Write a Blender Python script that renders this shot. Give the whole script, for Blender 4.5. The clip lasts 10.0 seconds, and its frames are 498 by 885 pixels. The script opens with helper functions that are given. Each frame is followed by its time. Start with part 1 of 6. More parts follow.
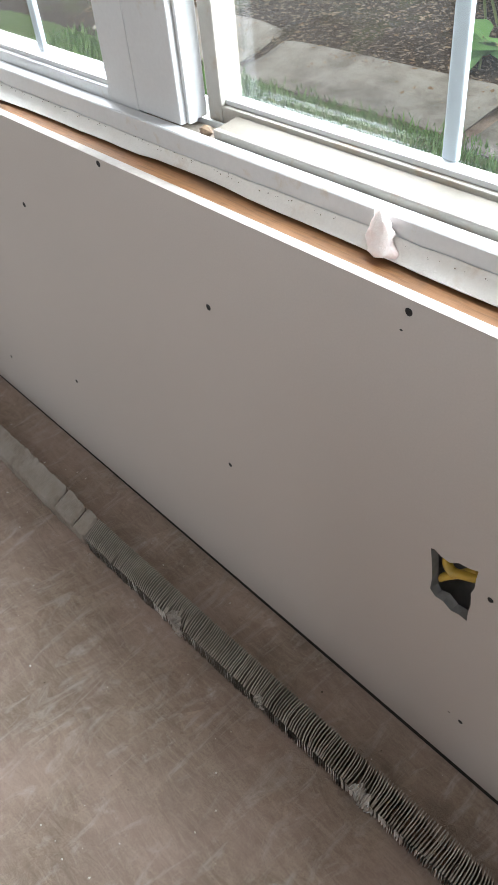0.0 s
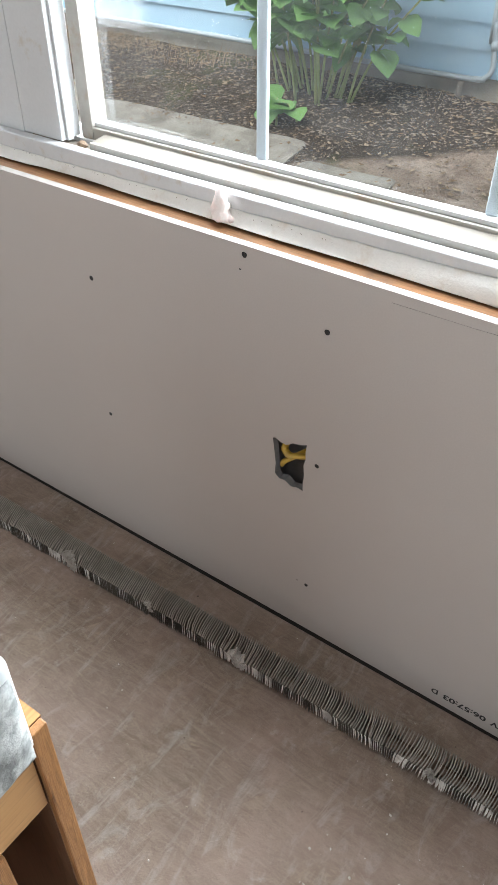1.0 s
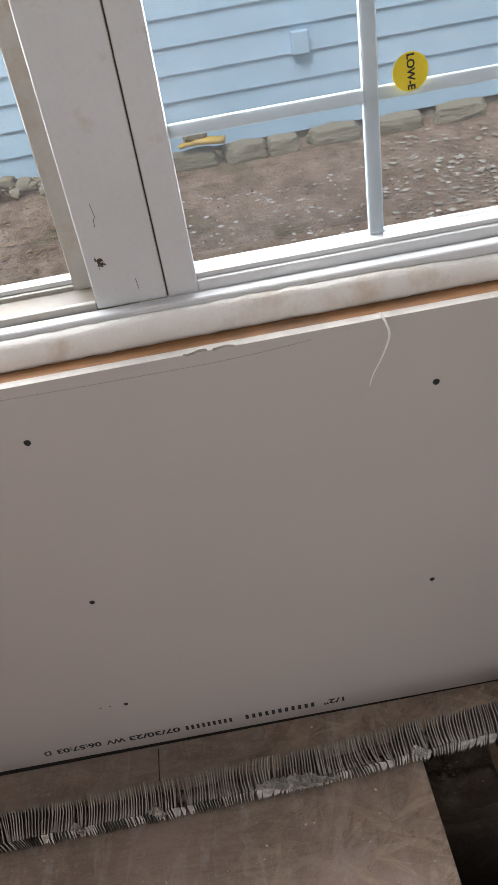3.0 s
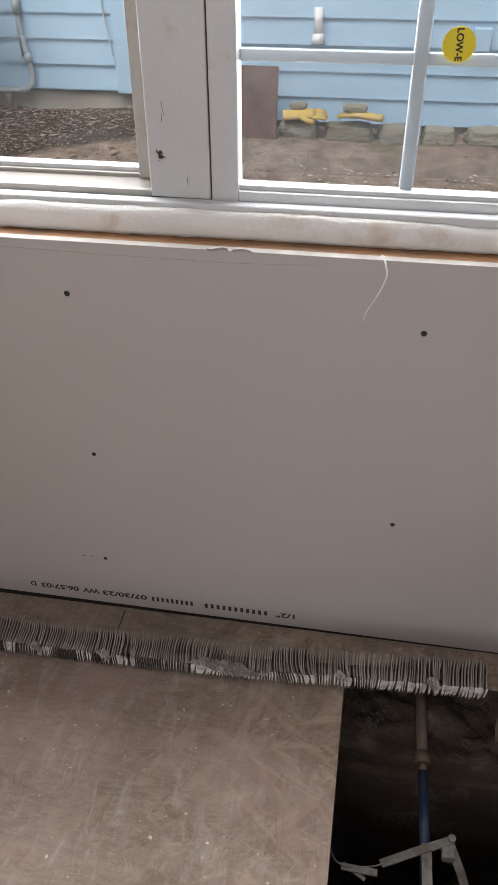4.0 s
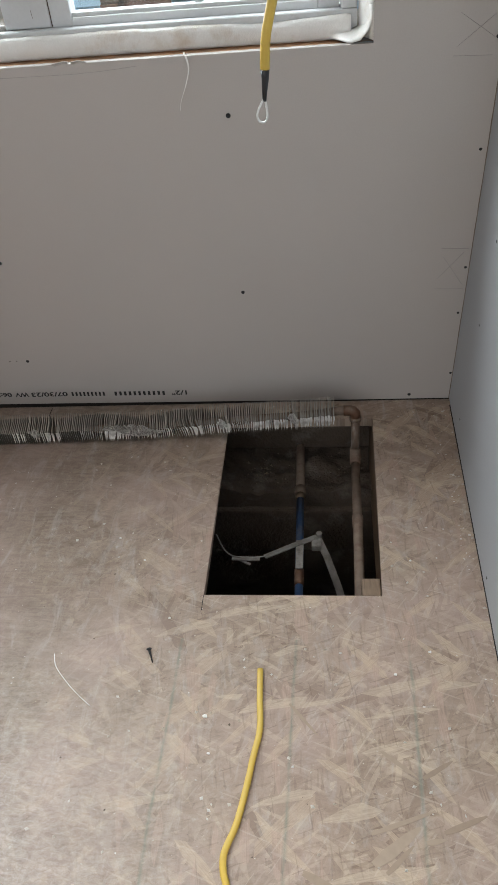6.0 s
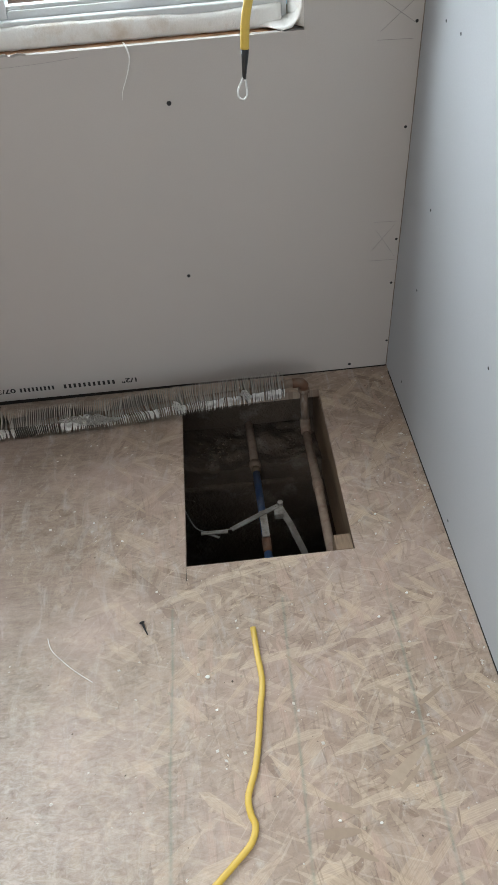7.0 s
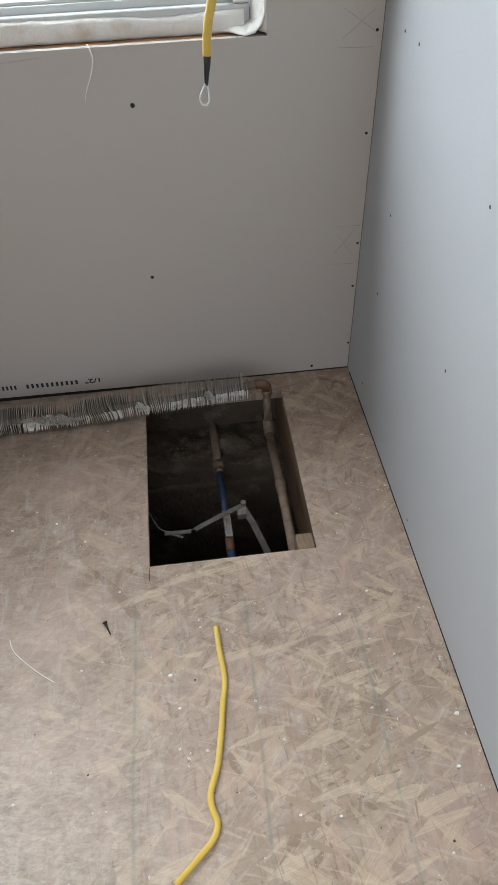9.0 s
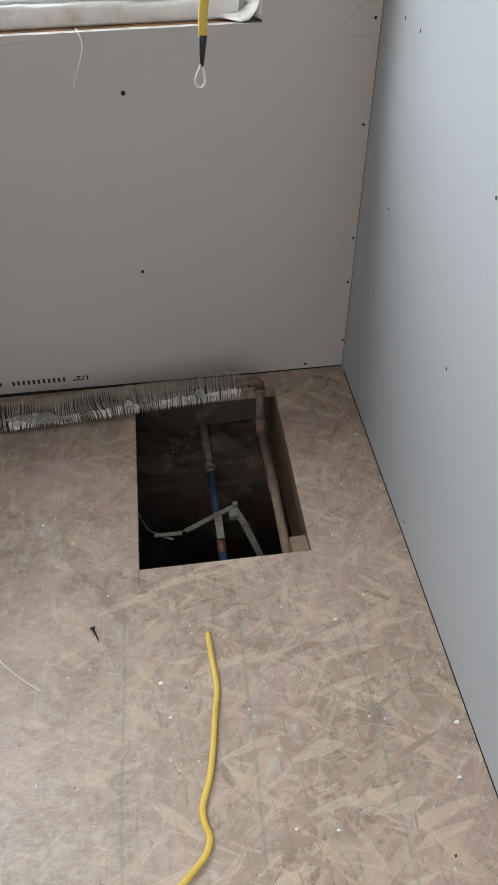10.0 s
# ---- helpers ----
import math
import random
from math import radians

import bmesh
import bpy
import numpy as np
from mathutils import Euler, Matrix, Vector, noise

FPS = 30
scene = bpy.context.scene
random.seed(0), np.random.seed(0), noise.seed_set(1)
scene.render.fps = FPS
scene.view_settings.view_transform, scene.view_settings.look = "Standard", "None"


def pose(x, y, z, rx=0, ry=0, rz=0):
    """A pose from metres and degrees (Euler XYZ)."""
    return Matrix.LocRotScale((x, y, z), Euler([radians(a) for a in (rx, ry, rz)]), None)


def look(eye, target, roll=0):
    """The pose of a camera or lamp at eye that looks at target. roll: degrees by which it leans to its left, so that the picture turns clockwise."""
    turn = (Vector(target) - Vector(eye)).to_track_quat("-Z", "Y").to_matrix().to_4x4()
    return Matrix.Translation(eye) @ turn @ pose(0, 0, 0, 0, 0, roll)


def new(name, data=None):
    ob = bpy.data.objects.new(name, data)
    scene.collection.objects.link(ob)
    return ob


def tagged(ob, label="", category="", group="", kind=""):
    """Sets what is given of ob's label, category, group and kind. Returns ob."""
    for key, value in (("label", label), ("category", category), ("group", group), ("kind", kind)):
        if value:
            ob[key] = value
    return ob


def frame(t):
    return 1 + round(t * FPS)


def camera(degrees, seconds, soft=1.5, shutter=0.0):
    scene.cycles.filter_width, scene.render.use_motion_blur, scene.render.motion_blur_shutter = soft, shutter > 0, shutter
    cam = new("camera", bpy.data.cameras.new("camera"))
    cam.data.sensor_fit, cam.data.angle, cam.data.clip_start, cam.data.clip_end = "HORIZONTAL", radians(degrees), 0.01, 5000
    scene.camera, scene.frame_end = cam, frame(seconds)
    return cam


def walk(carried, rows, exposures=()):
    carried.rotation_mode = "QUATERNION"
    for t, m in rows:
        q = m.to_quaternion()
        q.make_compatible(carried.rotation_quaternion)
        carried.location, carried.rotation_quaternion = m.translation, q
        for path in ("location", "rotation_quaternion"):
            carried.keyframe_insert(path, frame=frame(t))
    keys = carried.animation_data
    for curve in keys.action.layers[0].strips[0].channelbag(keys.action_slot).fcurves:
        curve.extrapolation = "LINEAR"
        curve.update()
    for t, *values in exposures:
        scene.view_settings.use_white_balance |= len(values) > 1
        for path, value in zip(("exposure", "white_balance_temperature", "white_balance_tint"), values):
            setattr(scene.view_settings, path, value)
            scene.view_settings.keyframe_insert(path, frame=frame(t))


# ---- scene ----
cam = camera(36.0, 10.0)
PATH = [
    (0, (-1.067, -0.455, 1.071), (-2.227, 0.44, -0.29), -6.6),
    (0.5, (-0.962, -0.614, 1.112), (-1.917, 0.517, -0.233), -2.8),
    (0.7, (-0.898, -0.691, 1.128), (-1.827, 0.501, -0.182), -1.4),
    (1, (-0.876, -0.739, 1.131), (-1.773, 0.516, -0.141), -0.1),
    (1.3, (-0.846, -0.782, 1.12), (-1.703, 0.544, -0.107), 0.2),
    (1.5, (-0.82, -0.789, 1.118), (-1.625, 0.547, -0.133), -2.5),
    (1.6, (-0.797, -0.785, 1.119), (-1.556, 0.577, -0.134), -4.3),
    (1.8, (-0.756, -0.766, 1.12), (-1.374, 0.671, -0.127), -7.7),
    (2, (-0.725, -0.716, 1.12), (-1.19, 0.79, -0.111), -11.5),
    (2.1, (-0.711, -0.711, 1.121), (-1.088, 0.841, -0.084), -13.1),
    (2.3, (-0.665, -0.706, 1.123), (-0.894, 0.907, -0.037), -16.1),
    (2.5, (-0.65, -0.704, 1.116), (-0.701, 0.921, -0.049), -15.4),
    (2.7, (-0.66, -0.707, 1.118), (-0.614, 0.903, -0.068), -12.9),
    (3.8, (-0.525, -0.826, 1.094), (-0.753, 0.74, -0.13), -0.1),
    (4, (-0.492, -0.879, 1.091), (-0.752, 0.688, -0.125), -0.4),
    (4.5, (-0.417, -1.037, 1.063), (-0.69, 0.521, -0.162), -1.0),
    (5, (-0.355, -1.166, 1.046), (-0.611, 0.382, -0.194), -3.8),
    (5.5, (-0.248, -1.232, 1.031), (-0.496, 0.269, -0.267), -4.8),
    (5.7, (-0.233, -1.263, 1.033), (-0.473, 0.23, -0.276), -5.3),
    (6.8, (-0.366, -1.36, 1.047), (-0.376, 0.128, -0.29), -5.8),
    (7, (-0.371, -1.374, 1.047), (-0.319, 0.113, -0.289), -4.7),
    (7.5, (-0.383, -1.382, 1.053), (-0.289, 0.103, -0.283), -3.6),
    (8, (-0.377, -1.387, 1.054), (-0.266, 0.096, -0.283), -3.1),
    (8.5, (-0.369, -1.386, 1.057), (-0.24, 0.093, -0.283), -2.7),
    (9, (-0.368, -1.384, 1.056), (-0.225, 0.095, -0.284), -2.3),
    (9.5, (-0.382, -1.387, 1.058), (-0.219, 0.09, -0.281), -1.6),
    (10, (-0.374, -1.354, 1.029), (-0.2, 0.12, -0.311), -1.3),
]
walk(cam, [(t, look(eye, target, roll)) for t, eye, target, roll in PATH],
     [(0.0, 0.12, 6150, 6), (1.0, 0.23, 6150, 6), (2.0, 0.14, 6350, 8), (2.5, -0.28, 6450, 11), (4.0, -0.25, 6450, 13), (4.5, -0.11, 6400, 12), (5.0, -0.08, 6200, 8), (5.5, -0.22, 6200, 7), (7.0, -0.11, 6050, 4), (8.5, -0.18, 6100, 5), (10.0, -0.27, 6150, 6)])

# ---- world and light ----
world = bpy.data.worlds.new("overcast_sky")
scene.world = world
world.use_nodes = True
_wt = world.node_tree
_bg = _wt.nodes["Background"]
_sky = _wt.nodes.new("ShaderNodeTexSky")
_sky.sky_type = "NISHITA"
_sky.sun_disc = False
_sky.sun_elevation = radians(60)
_sky.sun_rotation = radians(205)
_sky.dust_density = 4.0
_hsv = _wt.nodes.new("ShaderNodeHueSaturation")
_hsv.inputs["Saturation"].default_value = 0.35
_wt.links.new(_sky.outputs[0], _hsv.inputs["Color"])
_wt.links.new(_hsv.outputs[0], _bg.inputs[0])
_bg.inputs[1].default_value = 0.15

sun = new("sun", bpy.data.lights.new("sun", "SUN"))
sun.data.energy = 3.1
sun.data.angle = radians(40)
sun.data.color = (1.0, 0.96, 0.9)
sun.matrix_world = look((-3.5, -2.0, 8.0), (-1.5, 2.2, 0.0))


def daylight(x, y, z, target, w, h, power, color=(0.93, 0.97, 1.0)):
    """Daylight that enters by one opening of the room."""
    lamp = new("daylight", bpy.data.lights.new("daylight", "AREA"))
    lamp.data.shape, lamp.data.size, lamp.data.size_y = "RECTANGLE", w, h
    lamp.data.energy, lamp.data.color = power, color
    lamp.matrix_world = look((x, y, z), target)
    return lamp


# patio opening behind the camera, window of the west side, and the window bank
daylight(-1.15, -2.33, 0.95, (-1.15, 0, 0.55), 1.3, 1.3, 7.6, (1.0, 0.985, 0.965))
daylight(-3.98, -1.4, 1.5, (0, -1.4, 1.2), 1.35, 1.2, 4.6, (0.88, 0.95, 1.0))
daylight(-1.65, 0.34, 1.2, (-1.65, -2.0, 0.6), 2.7, 0.8, 122, (0.96, 0.985, 1.0))

# ---- materials ----


class Nodes:
    def __init__(self, name):
        self.m = bpy.data.materials.new(name)
        self.m.use_nodes = True
        self.t = self.m.node_tree
        self.b = self.t.nodes["Principled BSDF"]
        self.tc = self.t.nodes.new("ShaderNodeTexCoord")

    def put(self, kind, inputs=None, **props):
        n = self.t.nodes.new(kind)
        if "data_type" in props:
            n.data_type = props["data_type"]
        if "blend_type" in props:
            n.blend_type = props["blend_type"]
        if "operation" in props:
            n.operation = props["operation"]
        if "voronoi_dimensions" in props:
            n.voronoi_dimensions = props["voronoi_dimensions"]
        for k, v in (inputs or {}).items():
            if isinstance(v, bpy.types.NodeSocket):
                self.t.links.new(v, n.inputs[k])
            else:
                n.inputs[k].default_value = v
        return n

    def coords(self, scale=(1, 1, 1), rot=(0, 0, 0), loc=(0, 0, 0)):
        return self.put("ShaderNodeMapping", {"Vector": self.tc.outputs["Object"], "Scale": scale, "Rotation": rot, "Location": loc}).outputs[0]

    def noise(self, vec, scale, detail=4, rough=0.55, distort=0.0):
        return self.put("ShaderNodeTexNoise", {"Vector": vec, "Scale": scale, "Detail": detail, "Roughness": rough, "Distortion": distort}).outputs["Fac"]

    def ramp(self, fac, stops):
        n = self.put("ShaderNodeValToRGB", {"Fac": fac})
        el = n.color_ramp.elements
        while len(el) < len(stops):
            el.new(0.5)
        for e, (p, c) in zip(el, stops):
            e.position = p
            e.color = (c, c, c, 1) if isinstance(c, (int, float)) else (*c, 1)
        return n.outputs[0]

    def mix(self, fac, a, b, blend="MIX"):
        n = self.put("ShaderNodeMix", None, data_type="RGBA", blend_type=blend)
        for i, v in ((0, fac), (6, a), (7, b)):
            if isinstance(v, bpy.types.NodeSocket):
                self.t.links.new(v, n.inputs[i])
            else:
                n.inputs[i].default_value = v if i == 0 else (*v, 1)
        return n.outputs[2]

    def math(self, op, a, b=0.0):
        n = self.put("ShaderNodeMath", None, operation=op)
        for i, v in ((0, a), (1, b)):
            if isinstance(v, bpy.types.NodeSocket):
                self.t.links.new(v, n.inputs[i])
            else:
                n.inputs[i].default_value = v
        return n.outputs[0]

    def base(self, v):
        if isinstance(v, bpy.types.NodeSocket):
            self.t.links.new(v, self.b.inputs["Base Color"])
        else:
            self.b.inputs["Base Color"].default_value = (*v, 1)

    def set(self, **kw):
        for k, v in kw.items():
            s = self.b.inputs[k.replace("_", " ")]
            if isinstance(v, bpy.types.NodeSocket):
                self.t.links.new(v, s)
            else:
                s.default_value = v

    def bump(self, height, strength=0.3, distance=0.002):
        n = self.put("ShaderNodeBump", {"Height": height, "Strength": strength, "Distance": distance})
        self.t.links.new(n.outputs[0], self.b.inputs["Normal"])


def varied(name, c1, c2, scale=8, rough=0.6, metal=0.0, bump=0.2, fine=90, stain=None, amount=0.35, stain_scale=5, stretch=(1, 1, 1), dist=0.001, spec=0.5):
    """Colour that drifts between two tones, with fine grain and stains."""
    n = Nodes(name)
    v = n.coords(stretch)
    big = n.noise(v, scale, 5)
    small = n.noise(v, fine, 3)
    c = n.mix(n.ramp(big, [(0.3, 0.0), (0.7, 1.0)]), c1, c2)
    c = n.mix(n.math("MULTIPLY", small, 0.35), c, tuple(k * 0.72 for k in c1))
    if stain:
        s = n.noise(n.coords(stretch, loc=(3.1, 7.7, 1.3)), stain_scale, 6, 0.65)
        c = n.mix(n.ramp(s, [(0.66 - amount * 0.4, 0.0), (0.72, 0.9)]), c, stain)
    n.base(c)
    n.set(Roughness=n.math("ADD", n.math("MULTIPLY", big, 0.2), rough - 0.1), Metallic=metal, Specular_IOR_Level=spec)
    if bump:
        n.bump(n.math("ADD", small, n.math("MULTIPLY", big, 0.5)), bump, dist)
    return n.m


def random_tone(name, c1, c2, rough=0.7, source="Random", metal=0.0, scale=60, bump=0.25):
    """A tone of its own for each piece, with grain."""
    n = Nodes(name)
    if source == "Random":
        r = n.put("ShaderNodeObjectInfo").outputs["Random"]
    else:
        r = n.put("ShaderNodeNewGeometry").outputs["Random Per Island"]
    g = n.noise(n.coords(), scale, 4)
    c = n.mix(r, c1, c2)
    c = n.mix(n.math("MULTIPLY", g, 0.5), c, tuple(k * 0.6 for k in c1))
    n.base(c)
    n.set(Roughness=rough, Metallic=metal)
    n.bump(g, bump, 0.002)
    return n.m


def osb_material():
    """Strand board under drywall dust, with faint chalk lines."""
    n = Nodes("strand_board")
    col = (0.36, 0.262, 0.195)
    hgt = 0.5
    layers = [(0.2, 190, 34, 0.0), (1.25, 170, 30, 0.4), (2.3, 230, 44, 0.45), (0.8, 150, 24, 0.5), (2.85, 260, 50, 0.5), (1.8, 130, 22, 0.6), (0.45, 105, 17, 0.8), (2.0, 95, 14, 0.84), (2.6, 75, 11, 0.93), (0.95, 46, 9, 0.9), (2.25, 40, 8, 0.91)]
    wob = n.put("ShaderNodeTexNoise", {"Vector": n.coords(), "Scale": 6.0, "Detail": 2.0}).outputs["Color"]
    for i, (a, wid, ln, cut) in enumerate(layers):
        base = n.put("ShaderNodeMix", None, data_type="VECTOR")
        base.inputs[0].default_value = 0.035
        n.t.links.new(n.tc.outputs["Object"], base.inputs[4])
        n.t.links.new(wob, base.inputs[5])
        rotd = n.put("ShaderNodeMapping", {"Vector": base.outputs[1], "Rotation": (0, 0, a), "Location": (i * 1.7, i * 0.9, 0)}).outputs[0]
        v = n.put("ShaderNodeMapping", {"Vector": rotd, "Scale": (ln, wid, 0.0)}).outputs[0]
        vo = n.put("ShaderNodeTexVoronoi", {"Vector": v, "Scale": 1.0, "Randomness": 1.0}, voronoi_dimensions="2D")
        sep = n.put("ShaderNodeSeparateColor", {"Color": vo.outputs["Color"]})
        grain = n.noise(n.put("ShaderNodeMapping", {"Vector": rotd, "Scale": (45, 900, 1)}).outputs[0], 1.0, 3)
        tone = n.ramp(sep.outputs[0], [(0.0, (0.25, 0.182, 0.138)), (0.12, (0.39, 0.297, 0.232)), (0.5, (0.455, 0.352, 0.282)), (0.88, (0.505, 0.4, 0.32)), (1.0, (0.62, 0.5, 0.375))])
        tone = n.mix(n.math("MULTIPLY", grain, 0.6), tone, (0.27, 0.195, 0.145))
        mask = n.math("GREATER_THAN", sep.outputs[1], cut)
        col = n.mix(mask, col, tone)
        hgt_l = n.math("ADD", n.math("MULTIPLY", sep.outputs[2], 0.8), n.math("MULTIPLY", grain, 0.25))
        hm = n.put("ShaderNodeMix", None, data_type="FLOAT")
        for k, val in ((0, mask), (2, hgt), (3, hgt_l)):
            if isinstance(val, bpy.types.NodeSocket):
                n.t.links.new(val, hm.inputs[k])
            else:
                hm.inputs[k].default_value = val
        hgt = hm.outputs[0]
    # trodden dust, thicker to the west, its tone darkened to include the shade there
    xyz = n.put("ShaderNodeSeparateXYZ", {"Vector": n.tc.outputs["Object"]})
    west = n.put("ShaderNodeMapRange", {"Value": xyz.outputs[0], "From Min": -0.4, "From Max": -0.8, "To Min": 0.0, "To Max": 1.0}).outputs[0]
    d1 = n.noise(n.coords(), 3.2, 6, 0.6)
    d2 = n.noise(n.coords(loc=(4, 2, 0)), 26, 5, 0.65)
    dust = n.math("ADD", n.math("MULTIPLY", d1, 0.45), n.math("MULTIPLY", d2, 0.75))
    dust = n.ramp(n.math("ADD", dust, n.math("MULTIPLY", west, 0.3)), [(0.5, 0.0), (0.95, 0.88)])
    fibre = n.noise(n.coords((9, 46, 1), rot=(0, 0, 0.6)), 1.0, 9, 0.78, 2.0)
    speck = n.noise(n.coords(), 330, 3, 0.7)
    # Dust colours kept below the board's: dust and painted shade in one.
    dusty = n.mix(n.ramp(fibre, [(0.4, 0.0), (0.65, 1.0)]), (0.2, 0.152, 0.12), (0.335, 0.27, 0.216))
    dusty = n.mix(n.ramp(speck, [(0.5, 0.0), (0.72, 0.6)]), dusty, (0.13, 0.104, 0.087))
    col = n.mix(dust, col, dusty)
    col = n.mix(n.ramp(speck, [(0.56, 0.0), (0.75, 0.55)]), col, (0.27, 0.2, 0.15))
    for i, (a, wid, ln, cut, tone) in enumerate(((0.5, 170, 22, 0.9, (0.6, 0.49, 0.37)), (1.6, 330, 36, 0.9, (0.2, 0.145, 0.105)), (2.5, 210, 26, 0.9, (0.57, 0.46, 0.35)), (1.05, 130, 15, 0.93, (0.56, 0.45, 0.34)), (2.95, 380, 44, 0.9, (0.22, 0.16, 0.12)))):
        rotd = n.coords((1, 1, 1), rot=(0, 0, a), loc=(i * 2.3, i * 1.1, 0))
        vo = n.put("ShaderNodeTexVoronoi", {"Vector": n.put("ShaderNodeMapping", {"Vector": rotd, "Scale": (ln, wid, 0.0)}).outputs[0], "Scale": 1.0}, voronoi_dimensions="2D")
        sep = n.put("ShaderNodeSeparateColor", {"Color": vo.outputs["Color"]})
        sel = n.math("MULTIPLY", n.math("GREATER_THAN", sep.outputs[1], cut), n.math("MULTIPLY", sep.outputs[0], 0.42))
        col = n.mix(n.math("MULTIPLY", sel, n.math("SUBTRACT", 1.0, west)), col, tone)
    scrape = n.noise(n.coords((30, 9, 1), rot=(0, 0, 0.9), loc=(4, 1, 0)), 1.0, 6, 0.72, 1.5)
    col = n.mix(n.ramp(scrape, [(0.52, 0.0), (0.7, 0.6)]), col, (0.47, 0.425, 0.385))
    stain = n.noise(n.coords((12, 22, 1), rot=(0, 0, 0.3), loc=(7, 3, 0)), 1.0, 6, 0.75, 1.0)
    col = n.mix(n.ramp(stain, [(0.5, 0.0), (0.7, 0.6)]), col, (0.2, 0.147, 0.115))
    chalky = n.noise(n.coords(loc=(9, 1, 0)), 14, 7, 0.75)
    col = n.mix(n.ramp(chalky, [(0.6, 0.0), (0.74, 0.6)]), col, (0.62, 0.59, 0.55))
    grime = n.noise(n.coords(loc=(1, 8, 0)), 5.5, 5, 0.6)
    col = n.mix(n.ramp(grime, [(0.58, 0.0), (0.8, 0.5)]), col, (0.3, 0.225, 0.175))
    blot = n.noise(n.coords(loc=(2, 9, 0)), 4.2, 4, 0.55)
    col = n.mix(n.ramp(blot, [(0.42, 0.0), (0.7, 0.45)]), col, (0.5, 0.375, 0.335))
    # large bare strands that stand out of the dust
    east = n.math("SUBTRACT", 1.0, west)
    for i, (a, wid, ln, cut, tone) in enumerate(((0.75, 75, 15, 0.93, (0.6, 0.47, 0.345)), (2.35, 62, 12, 0.94, (0.56, 0.43, 0.32)), (1.5, 95, 18, 0.94, (0.5, 0.36, 0.29)), (2.9, 80, 14, 0.95, (0.62, 0.5, 0.38)))):
        rotd = n.coords((1, 1, 1), rot=(0, 0, a), loc=(i * 3.1 + 2, i * 0.7, 0))
        vo = n.put("ShaderNodeTexVoronoi", {"Vector": n.put("ShaderNodeMapping", {"Vector": rotd, "Scale": (ln, wid, 0.0)}).outputs[0], "Scale": 1.0}, voronoi_dimensions="2D")
        sep = n.put("ShaderNodeSeparateColor", {"Color": vo.outputs["Color"]})
        grain = n.noise(n.put("ShaderNodeMapping", {"Vector": rotd, "Scale": (30, 700, 1)}).outputs[0], 1.0, 3)
        strand = n.mix(n.ramp(grain, [(0.4, 0.0), (0.7, 0.7)]), tone, tuple(k * 0.55 for k in tone))
        col = n.mix(n.math("MULTIPLY", n.math("GREATER_THAN", sep.outputs[1], cut), n.math("MULTIPLY", east, 0.5)), col, strand)
    # fine dark cracks between the strands, and white dust walked into the middle of the floor
    for i, (a, wid, ln) in enumerate(((0.35, 420, 30), (1.4, 520, 42), (2.2, 460, 34), (2.8, 600, 50))):
        rotd = n.coords((1, 1, 1), rot=(0, 0, a), loc=(i * 1.3 + 5, i * 2.1, 0))
        vo = n.put("ShaderNodeTexVoronoi", {"Vector": n.put("ShaderNodeMapping", {"Vector": rotd, "Scale": (ln, wid, 0.0)}).outputs[0], "Scale": 1.0}, voronoi_dimensions="2D")
        sep = n.put("ShaderNodeSeparateColor", {"Color": vo.outputs["Color"]})
        sel = n.math("MULTIPLY", n.math("GREATER_THAN", sep.outputs[1], 0.955), n.math("MULTIPLY", n.math("SUBTRACT", 1.0, n.math("MULTIPLY", west, 0.85)), n.math("MULTIPLY", sep.outputs[0], 0.33)))
        col = n.mix(sel, col, (0.15, 0.105, 0.078) if i % 2 else (0.6, 0.51, 0.42))
    mid = n.put("ShaderNodeMapRange", {"Value": xyz.outputs[1], "From Min": -0.5, "From Max": -0.95, "To Min": 0.0, "To Max": 1.0}).outputs[0]
    side = n.put("ShaderNodeMapRange", {"Value": xyz.outputs[0], "From Min": -0.3, "From Max": -0.7, "To Min": 0.0, "To Max": 1.0}).outputs[0]
    powder = n.ramp(n.noise(n.coords((60, 130, 1), rot=(0, 0, 0.5), loc=(6, 6, 0)), 1.0, 6, 0.75, 1.0), [(0.36, 0.1), (0.68, 0.6)])
    col = n.mix(n.math("MULTIPLY", n.math("MULTIPLY", mid, side), powder), col, (0.72, 0.67, 0.62))
    # green chalk lines
    for x0, slant in ((-0.481, 0.021), (-0.294, 0.027), (-0.131, 0.0095)):
        off = n.math("SUBTRACT", xyz.outputs[0], n.math("ADD", x0, n.math("MULTIPLY", xyz.outputs[1], slant)))
        off = n.math("ADD", off, n.math("MULTIPLY", n.math("SUBTRACT", d1, 0.5), 0.012))
        near = n.put("ShaderNodeMapRange", {"Value": n.math("ABSOLUTE", off), "From Min": 0.0, "From Max": 0.004, "To Min": 0.5, "To Max": 0.0}).outputs[0]
        south = n.math("LESS_THAN", xyz.outputs[1], -0.6)
        rub = n.ramp(d2, [(0.34, 0.3), (0.58, 1.0)])
        col = n.mix(n.math("MULTIPLY", n.math("MULTIPLY", near, south), rub), col, (0.16, 0.22, 0.18))
    col = n.put("ShaderNodeHueSaturation", {"Color": col, "Saturation": 1.03, "Value": 0.98}).outputs[0]
    n.base(col)
    n.set(Roughness=0.78, Specular_IOR_Level=0.25)
    n.bump(n.math("ADD", n.math("ADD", hgt, n.math("MULTIPLY", d2, 0.5)), n.math("MULTIPLY", speck, 0.8)), 0.6, 0.0011)
    return n.m


